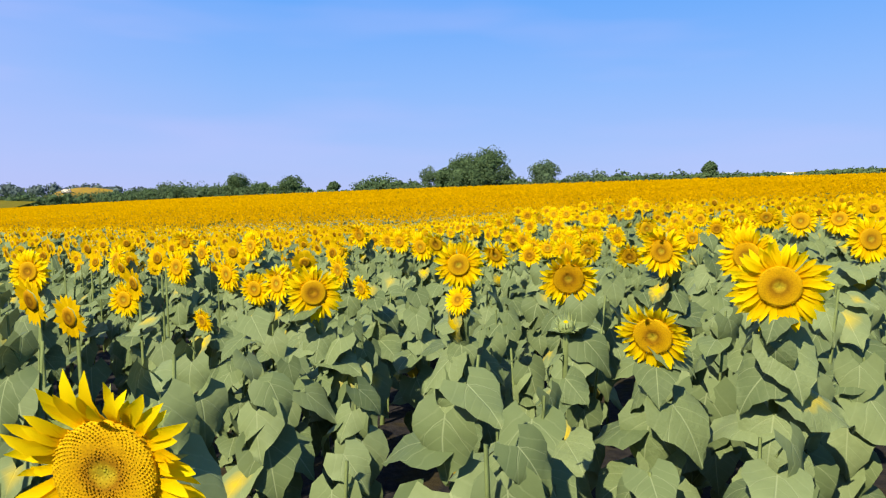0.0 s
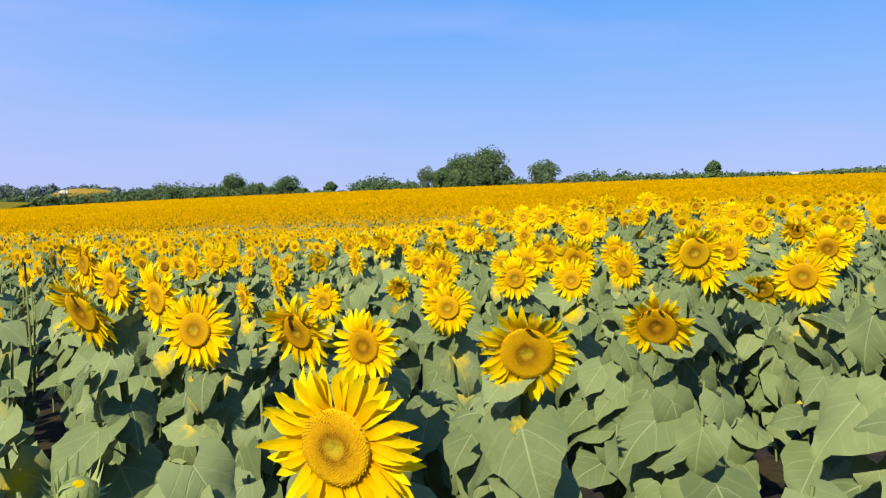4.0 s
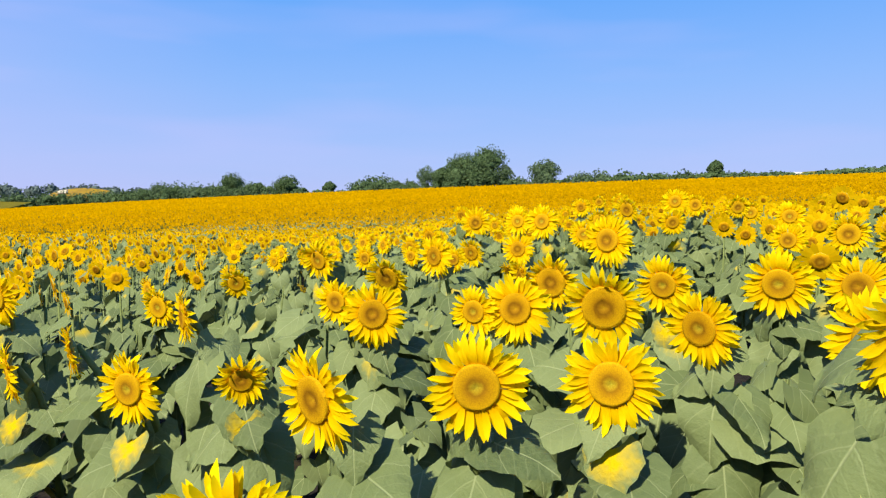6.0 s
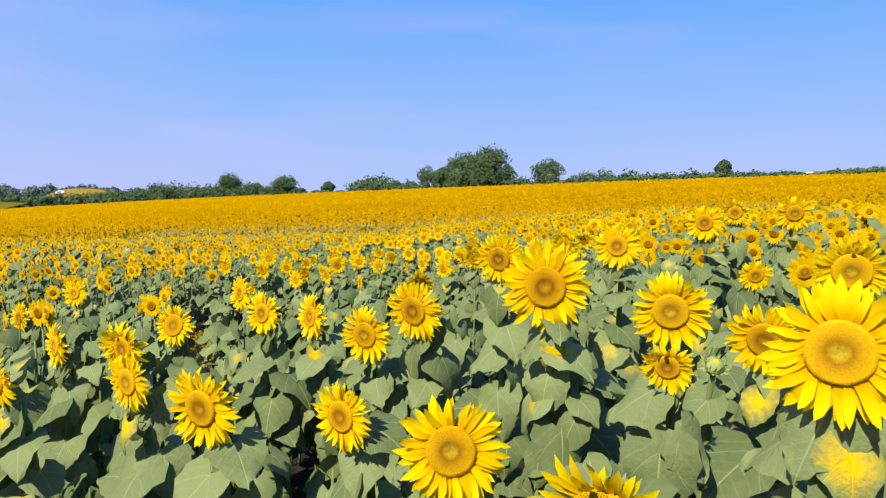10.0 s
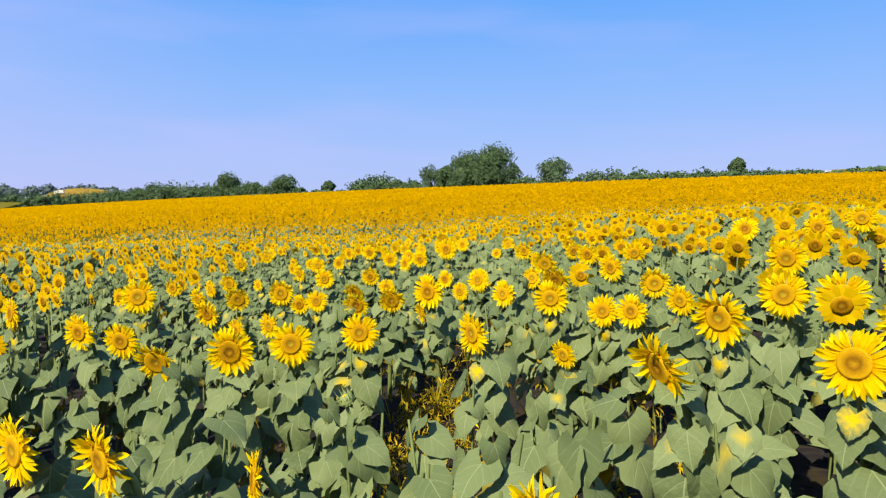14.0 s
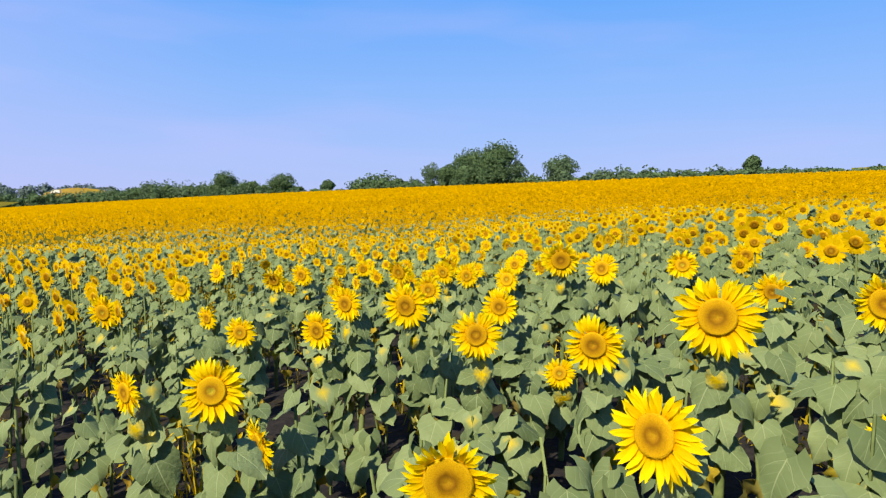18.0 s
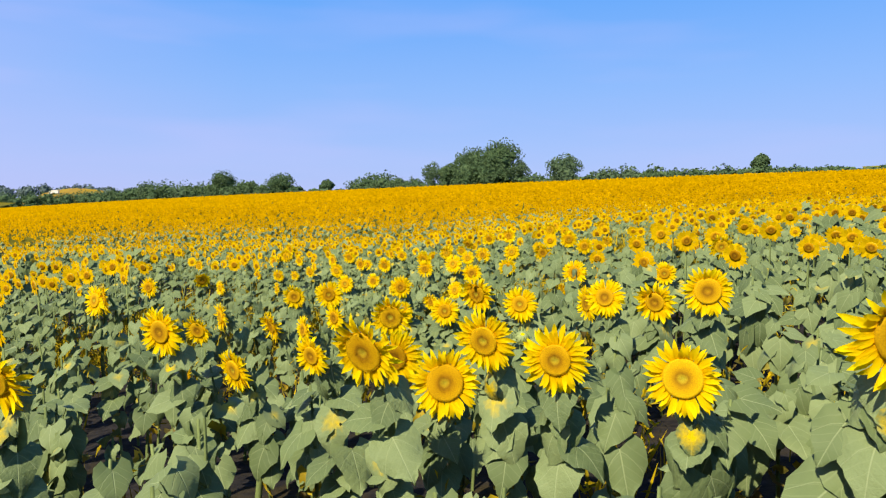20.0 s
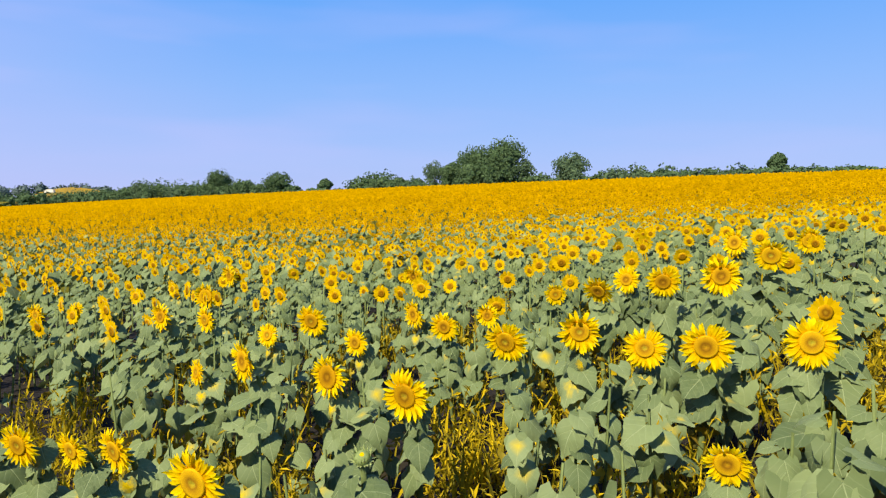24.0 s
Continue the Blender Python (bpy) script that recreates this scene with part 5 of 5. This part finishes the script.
# ---------------------------------------------------------------- weeds in the thin places
def weeds():
    r = np.random.default_rng(14)
    pile = Pile()
    blade = (np.array([(-0.02, 0, 0), (0.02, 0, 0), (0.022, 0.05, 0.55), (-0.022, 0.05, 0.55), (0, 0.12, 1.0)]), [(0, 1, 2, 3), (3, 2, 4)], None, [0, 0])
    chip = (np.array([(0, -0.6, 0), (0.15, 0.05, 0.1), (0, 0.6, -0.05), (-0.15, 0.05, 0.1)]), [(0, 1, 2, 3)], None, [0])
    low = [(bx, by, br * 1.15, int((600 if br > 0.45 else 260) * br * br) + 8, 0.15) for bx, by, br in BARE]
    low += [(float(r.uniform(-5.5, 3.5)), float(r.uniform(31, 44)), float(r.uniform(0.2, 0.4)), 12, 0.45) for _ in range(150)]
    low += [(float(r.uniform(-3.5, 3.0)), float(r.uniform(15, 31)), 0.25, 10, 0.4) for _ in range(70)]
    low += [(float(r.uniform(-4.2, 4.2)), float(r.uniform(34.4, 43)), 0.55, 26, 0.36) for _ in range(190)]
    tall = [(0.8, 34.75, 0.3, 120, 0.5), (1.15, 35.05, 0.3, 110, 0.45), (1.9, 37.5, 0.3, 60, 0.4), (1.72, 38.5, 0.25, 60, 0.42), (-0.8, 37.75, 0.25, 60, 0.4), (0.9, 35.45, 0.25, 50, 0.45), (3.3, 39.6, 0.5, 110, 0.8), (3.6, 37.4, 0.45, 110, 0.75), (3.4, 36.3, 0.35, 60, 0.7), (1.25, 35.7, 0.26, 70, 0.4), (2.6, 38.9, 0.4, 50, 0.5), (3.1, 42.0, 0.5, 60, 0.6), (4.6, 41.6, 0.6, 60, 0.6)]
    for bx, by, br, count, height in low + tall:
        a, d = r.uniform(0, 6.28, count), br * np.sqrt(r.random(count))
        x, y = bx + d * np.cos(a), by + d * np.sin(a)
        z = land(x, y)
        grown = height * r.uniform(0.35, 1.1, count)
        pile.add(blade, turns(r.uniform(0, 6.28, count), r.normal(0, 0.25, count), r.normal(0, 0.25, count), grown, np.stack([x, y, z - 0.01], -1)))
        for k in range(11 if height > 0.4 else 5):
            q = r.uniform(0.3, 1.1, count)
            sx, sy = x + r.normal(0, 0.045, count), y + r.normal(0, 0.045, count)
            pile.add(chip, turns(r.uniform(0, 6.28, count), r.uniform(-1.3, 1.3, count), r.uniform(-0.9, 0.9, count), r.uniform(0.025, 0.07, count), np.stack([sx, sy, z + q * grown], -1)))
    tagged(new("weeds", pile.mesh("weeds", [WEED], False)), "golden dry weeds in thin places of the crop", "weeds", kind="stuff")


weeds()


# ---------------------------------------------------------------- trees and hedges along the far edge
def clump_piece():
    """A small spray of leaves, fanned about +z."""
    v, f = [], []
    r = random.Random(2)
    for k in range(5):
        a = 1.2566 * k + r.uniform(-0.3, 0.3)
        c = Vector((0.5 * math.cos(a), 0.5 * math.sin(a), r.uniform(0.6, 1.0))).normalized()
        p = c.orthogonal().normalized()
        q = c.cross(p).normalized()
        o = Vector((0.45 * math.cos(a), 0.45 * math.sin(a), r.uniform(-0.1, 0.2)))
        n = len(v)
        v += [o + p * 0.5 - c * 0.08, o + q * 0.42 + c * 0.08, o - p * 0.48, o - q * 0.42 - c * 0.06]
        f.append((n, n + 1, n + 2, n + 3))
    return np.array([tuple(p) for p in v]), f, None, [0] * len(f)


def facing(way, size, place, r, loose=0.6):
    """Matrices that turn +z roughly along way."""
    n = len(way)
    z = way + r.normal(0, loose, (n, 3))
    z /= np.linalg.norm(z, axis=1, keepdims=True)
    x = np.cross(z, r.normal(0, 1, (n, 3)))
    x /= np.linalg.norm(x, axis=1, keepdims=True)
    out = np.zeros((n, 4, 4))
    out[:, :3, :3] = np.stack([x, np.cross(z, x), z], -1) * np.asarray(size)[:, None, None]
    out[:, :3, 3], out[:, 3, 3] = place, 1
    return out


def lump_piece():
    """The dense inside of a crown's lobe: a rough ball of 1 m radius."""
    bm = bmesh.new()
    bmesh.ops.create_icosphere(bm, subdivisions=1, radius=1)
    for vert in bm.verts:
        vert.co *= 1 + 0.22 * noise.noise(vert.co * 2.3)
    v, f = np.array([tuple(q.co) for q in bm.verts]), [tuple(q.index for q in p.verts) for p in bm.faces]
    bm.free()
    return v, f, None, [0] * len(f)


LUMP = lump_piece()
CLUMP = clump_piece()


def tree(name, x, y, height, width, foot, mat, label, category, seed, lobes=7, clumps=900, grain=0.55, trunk=0.16):
    """Trunk with limbs and a crown of many clumps in uneven lobes; foot: height of the ground there."""
    clumps, grain = int(clumps * 1.5), grain * 0.7
    r = np.random.default_rng(seed)
    whole = new(name)
    whole.matrix_basis = Matrix.Translation((x, y, foot))
    whole.empty_display_size = 0.5
    low = height * trunk
    centres, radii = [], []
    for k in range(lobes):
        a = 6.283 * k / lobes + r.uniform(-0.4, 0.4)
        d = width * 0.5 * r.uniform(0.25, 0.72) * (k > 0)
        rad = width * r.uniform(0.2, 0.3) if k else width * 0.33
        peak = height * (1 - 0.5 * (d / (width * 0.5)) ** 1.8) * (r.uniform(0.9, 1.0) if k else 1.0)
        top = max(peak - rad * 0.8, low + rad * 0.35)
        centres.append((d * math.cos(a), d * math.sin(a) * 0.8, top))
        radii.append(rad)
        if k % 2 == 0 and lobes > 3:
            centres.append((d * math.cos(a) * 1.15, d * math.sin(a) * 0.9, low + (top - low) * 0.35))
            radii.append(rad * 0.9)
    tv, tf = tube([(0, 0, -0.3), (0.02 * width, 0, low * 0.6), (0, 0.01 * width, low * 1.6), (0, 0, height * 0.6)], [height * 0.045, height * 0.034, height * 0.026, height * 0.01], 8)
    part("trunk", mesh_of("trunk", tv, tf, [BARK]), whole)
    for c in centres[: 2 if name == "hedge_bush" else 6]:
        bv, bf = tube([(0, 0, low), (c[0] * 0.5, c[1] * 0.5, low + (c[2] - low) * 0.65), c], [height * 0.02, height * 0.012, height * 0.004], 5)
        part("limb", mesh_of("limb", bv, bf, [BARK]), whole)
    crown = Pile()
    share = np.array(radii) ** 2
    for c, rad, part_of in zip(centres, radii, share / share.sum()):
        n = max(12, int(clumps * part_of))
        way = r.normal(0, 1, (n, 3))
        way /= np.linalg.norm(way, axis=1, keepdims=True)
        dist = 1.06 * rad * r.uniform(0.42, 1.0, n) ** 0.5 * (1 + 0.1 * np.sin(5 * way[:, 0] + 4 * way[:, 2] + seed))
        p = np.array(c) + way * dist[:, None] * np.array([1, 1, 0.85])
        stay = p[:, 2] > low * 0.4
        crown.add(CLUMP, facing(way[stay], grain * r.uniform(0.6, 1.35, stay.sum()), p[stay], r))
        inner = turns([r.uniform(0, 6.28)], [r.uniform(-0.5, 0.5)], [0.0], [rad * 0.5], np.array([c]))
        inner[:, 2, :3] *= 0.85
        if name != "willow_shrub":
            crown.add(LUMP, inner)
    part("crown", crown.mesh("crown", [mat], False), whole)
    return tagged(whole, label, category, "trees along the field edge")



def top_at(x, y, top):
    """Height of a tree that stands at x, y and reaches up to the level top."""
    return float(top) - float(land(x, y))


def barn(x, y, length, depth, eaves, ridge):
    """A long pale farm shed behind the hedge, its ridge along x."""
    foot = float(land(x, y)) - 0.2
    whole = new("barn")
    whole.matrix_basis = Matrix.Translation((x, y, foot)) @ Matrix.Rotation(radians(-24), 4, "Z")
    a, b, e, h = length / 2, depth / 2, eaves - foot, ridge - foot
    walls = [(-a, -b, 0), (a, -b, 0), (a, b, 0), (-a, b, 0), (-a, -b, e), (a, -b, e), (a, b, e), (-a, b, e), (-a, 0, h - 0.1), (a, 0, h - 0.1)]
    part("wall", mesh_of("wall", walls, [(0, 1, 5, 4), (1, 2, 6, 9, 5), (2, 3, 7, 6), (3, 0, 4, 8, 7)], [PALE], smooth=False), whole)
    for way in (-1, 1):
        o = b + 0.4
        low = e - 0.4 * (h - e) / b
        slab = [(-a - 0.3, way * o, low), (a + 0.3, way * o, low), (a + 0.3, 0, h), (-a - 0.3, 0, h)]
        slab += [(px, py, pz + 0.12) for px, py, pz in slab]
        part("roof", mesh_of("roof", slab, [(0, 1, 2, 3), (4, 5, 6, 7), (0, 1, 5, 4), (1, 2, 6, 5), (2, 3, 7, 6), (3, 0, 4, 7)], [PALE], smooth=False), whole)
    return tagged(whole, "long low cream-white farm shed behind the far hedge", "barn")


def lorry(x, y, z):
    """A white lorry on the far hillside: box body, cab, wheels."""
    whole = new("lorry")
    whole.matrix_basis = Matrix.Translation((x, y, z)) @ Matrix.Rotation(radians(4), 4, "Z")

    def block(name, x0, x1, y0, y1, z0, z1, mat, slope=0.0):
        v = [(x0, y0, z0), (x1, y0, z0), (x1, y1, z0), (x0, y1, z0), (x0 + slope, y0, z1), (x1, y0, z1), (x1, y1, z1), (x0 + slope, y1, z1)]
        return part(name, mesh_of(name, v, [(3, 2, 1, 0), (4, 5, 6, 7), (0, 1, 5, 4), (1, 2, 6, 5), (2, 3, 7, 6), (3, 0, 4, 7)], [mat], smooth=False), whole)

    block("box_body", -1.6, 4.2, -1.2, 1.2, 1.0, 3.6, PALE)
    block("cab", -3.6, -1.75, -1.15, 1.15, 0.6, 2.8, PALE, 0.5)
    block("chassis", -3.3, 4.1, -0.9, 0.9, 0.5, 0.95, BARK)
    for wx in (-2.7, 1.9, 3.2):
        for side in (-1, 1):
            v, f = tube([(wx, side * 0.85, 0.5), (wx, side * 1.15, 0.5)], [0.5, 0.5], 12)
            part("wheel", mesh_of("wheel", v, f + [tuple(range(12))], [BARK]), whole)
    return tagged(whole, "small white lorry standing on the far yellow hillside", "lorry")


lorry(-331.7, 583.2, 6.1)
barn(144.5, 272.0, 13.5, 7.0, 12.8, 13.4)

OAK = "large round-crowned green oak beyond the sunflower field"
for k, (x, y, top, width, lobes) in enumerate(((9.2, 238.2, 19.1, 15.5, 9), (17.4, 232.7, 21.0, 15.5, 10), (13.0, 230.3, 15.2, 17.0, 8), (1.7, 242.9, 13.8, 9.0, 7))):
    tree("oak_tree", x, y, top_at(x, y, top), width, float(land(x, y)), TREE, OAK, "tree", k + 1, lobes, 2600, 0.5, 0.1)
for k, (x, y, top, width) in enumerate(((-4.0, 246.6, 14.6, 9.0), (23.0, 229.2, 14.3, 7.0))):
    tree("willow_shrub", x, y, top_at(x, y, top), width, float(land(x, y)), TREE_PALE, "slender pale grey-green shrub beside the large oaks", "shrub", k + 10, 6, 1100, 0.4, 0.12)
for k, (x, y, top, width, mat) in enumerate(((-93.8, 305.0, 14.6, 12.5, TREE), (-64.7, 286.1, 12.7, 13.3, TREE), (-44.2, 272.7, 9.7, 5.4, TREE), (35.1, 221.2, 15.7, 12.1, TREE_PALE), (79.2, 192.5, 13.7, 4.9, TREE))):
    tree("field_tree", x, y, top_at(x, y, top), width, float(land(x, y)), mat, "single round-crowned green tree at the field's far edge", "tree", k + 20, 8, 1900, 0.48, 0.05)
BUSHES_WEST = ((-138.7, 334.1, 10.9, 12), (-127.2, 326.7, 11.0, 13), (-115.1, 318.8, 10.3, 12.5), (-104.7, 312.0, 9.6, 11), (-80.6, 296.4, 10.3, 12.5), (-87.5, 300.9, 8.6, 10), (-57.8, 281.6, 7.6, 5.5), (-27.9, 262.1, 10.4, 12.5), (-21.9, 258.2, 12.0, 15), (-16.4, 254.6, 9.7, 9), (-10.5, 250.8, 9.0, 9), (-163.5, 350.3, 7.6, 14), (-150.9, 342.1, 7.6, 13))
BUSHES_EAST = ((27.4, 226.2, 10.2, 6.5), (45.4, 214.5, 11.2, 9), (50.6, 211.1, 12.0, 9.5), (57.1, 206.9, 11.6, 7.5), (62.3, 203.5, 10.2, 7.5), (66.6, 200.7, 10.1, 7), (71.5, 197.5, 9.8, 8), (76.3, 194.4, 9.9, 6), (79.3, 192.4, 11.5, 4.6), (82.8, 190.2, 9.5, 6), (85.9, 188.2, 10.4, 6), (91.7, 184.4, 10.2, 5.6), (101.3, 178.2, 10.3, 5), (105.2, 175.6, 10.4, 5.5), (108.9, 173.2, 10.6, 6), (112.9, 170.6, 10.7, 6), (117.5, 167.5, 10.9, 6), (122.5, 164.0, 11.1, 6))
for k, (x, y, top, width) in enumerate(BUSHES_WEST + BUSHES_EAST):
    tree("hedge_bush", x, y, max(1.6, top_at(x, y, top)), width * 1.25, float(land(x, y)), TREE_PALE if k in (0, 2, 14, 15) else TREE, "broad green hedge bush along the field's far edge", "bush", k + 40, 7, 700 if k < 13 else 480, 0.66 if k < 13 else 0.58, 0.05)
for k in range(17):
    x = -300 + 8.5 * k
    y = 446 - 3.5 * k + (k % 3) * 4
    tree("hedge_bush", x, y, top_at(x, y, 4.6 + 0.17 * k + (k % 4) * 0.6), 15, float(land(x, y)), TREE, "low dark hedge bush in the hollow past the crop", "bush", k + 100, 5, 300, 0.8, 0.05)


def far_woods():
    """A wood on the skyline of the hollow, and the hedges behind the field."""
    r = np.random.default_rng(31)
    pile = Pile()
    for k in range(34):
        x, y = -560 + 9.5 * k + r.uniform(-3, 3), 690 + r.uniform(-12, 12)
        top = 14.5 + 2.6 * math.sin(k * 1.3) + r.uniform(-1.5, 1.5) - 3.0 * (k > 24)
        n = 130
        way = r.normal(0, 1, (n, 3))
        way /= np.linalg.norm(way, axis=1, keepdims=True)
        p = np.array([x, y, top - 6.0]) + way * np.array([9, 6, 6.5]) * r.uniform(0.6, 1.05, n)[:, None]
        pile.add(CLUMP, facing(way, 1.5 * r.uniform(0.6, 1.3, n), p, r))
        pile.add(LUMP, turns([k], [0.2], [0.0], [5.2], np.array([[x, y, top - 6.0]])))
    tagged(new("far_wood", pile.mesh("far_wood", [HAZED_WOODS], False)), "blue-green wood on the skyline, haze put into its colour", "woods", kind="stuff")


far_woods()


def field_hedge():
    """The low unbroken hedge that closes the field."""
    r = np.random.default_rng(32)
    pile = Pile()
    n = 6400
    x = np.r_[r.uniform(-190, -60, 3400), r.uniform(-60, 126, n - 3400)]
    y = 243 - 0.65 * x + r.normal(0, 1.6, n)
    tall = np.where(x < -62, 5.0, np.where(x < -30, 1.6, np.where(x < 30, 2.3, 1.9))) * (1 + 0.2 * np.sin(x * 0.37) + 0.15 * np.sin(x * 1.1))
    z = land(x, y) + tall * r.uniform(0.05, 1.0, n) ** 0.5
    pile.add(CLUMP, facing(np.tile([-0.3, -0.6, 0.6], (n, 1)), 0.75 * r.uniform(0.6, 1.3, n), np.stack([x, y, z], -1), r))
    tagged(new("field_hedge", pile.mesh("field_hedge", [TREE], False)), "low unbroken green hedge closing the far edge of the field", "hedge", kind="stuff")


field_hedge()


def sheet(name, corners, mat, label, category, bumps=0.4, n=14):
    """A gently uneven sloping piece of ground between four corners."""
    a, b, c, d = [np.array(p, dtype=float) for p in corners]
    r = np.random.default_rng(len(name))
    verts, faces = [], []
    for j in range(n + 1):
        for i in range(n + 1):
            u, v = i / n, j / n
            p = (a * (1 - u) + b * u) * (1 - v) + (d * (1 - u) + c * u) * v
            verts.append(tuple(p + np.array([0, 0, r.normal(0, bumps * 0.3) + bumps * math.sin(math.pi * u) * v * 3])))
    for j in range(n):
        for i in range(n):
            k = j * (n + 1) + i
            faces.append((k, k + 1, k + n + 2, k + n + 1))
    return tagged(new(name, mesh_of(name, verts, faces, [mat])), label, category, kind="structure")


sheet("backdrop_hill", ((-335, 540, -1), (-272, 540, -1), (-304, 612, 9.0), (-352, 612, 9.0)), STRAW, "ripe yellow field on a far hillside", "field", 0.9)
sheet("backdrop_meadow", ((-330, 405, -5.6), (-268, 405, -4.6), (-262, 428, 0.2), (-340, 428, 0.2)), OLIVE, "olive dry grass slope past the crop", "meadow", 0.3)
sheet("backdrop_bank", ((96, 178, 8.6), (135, 152, 9.4), (138, 158, 11.1), (99, 184, 10.3)), OLIVE, "dry olive grass bank behind the crop", "bank", 0.12)
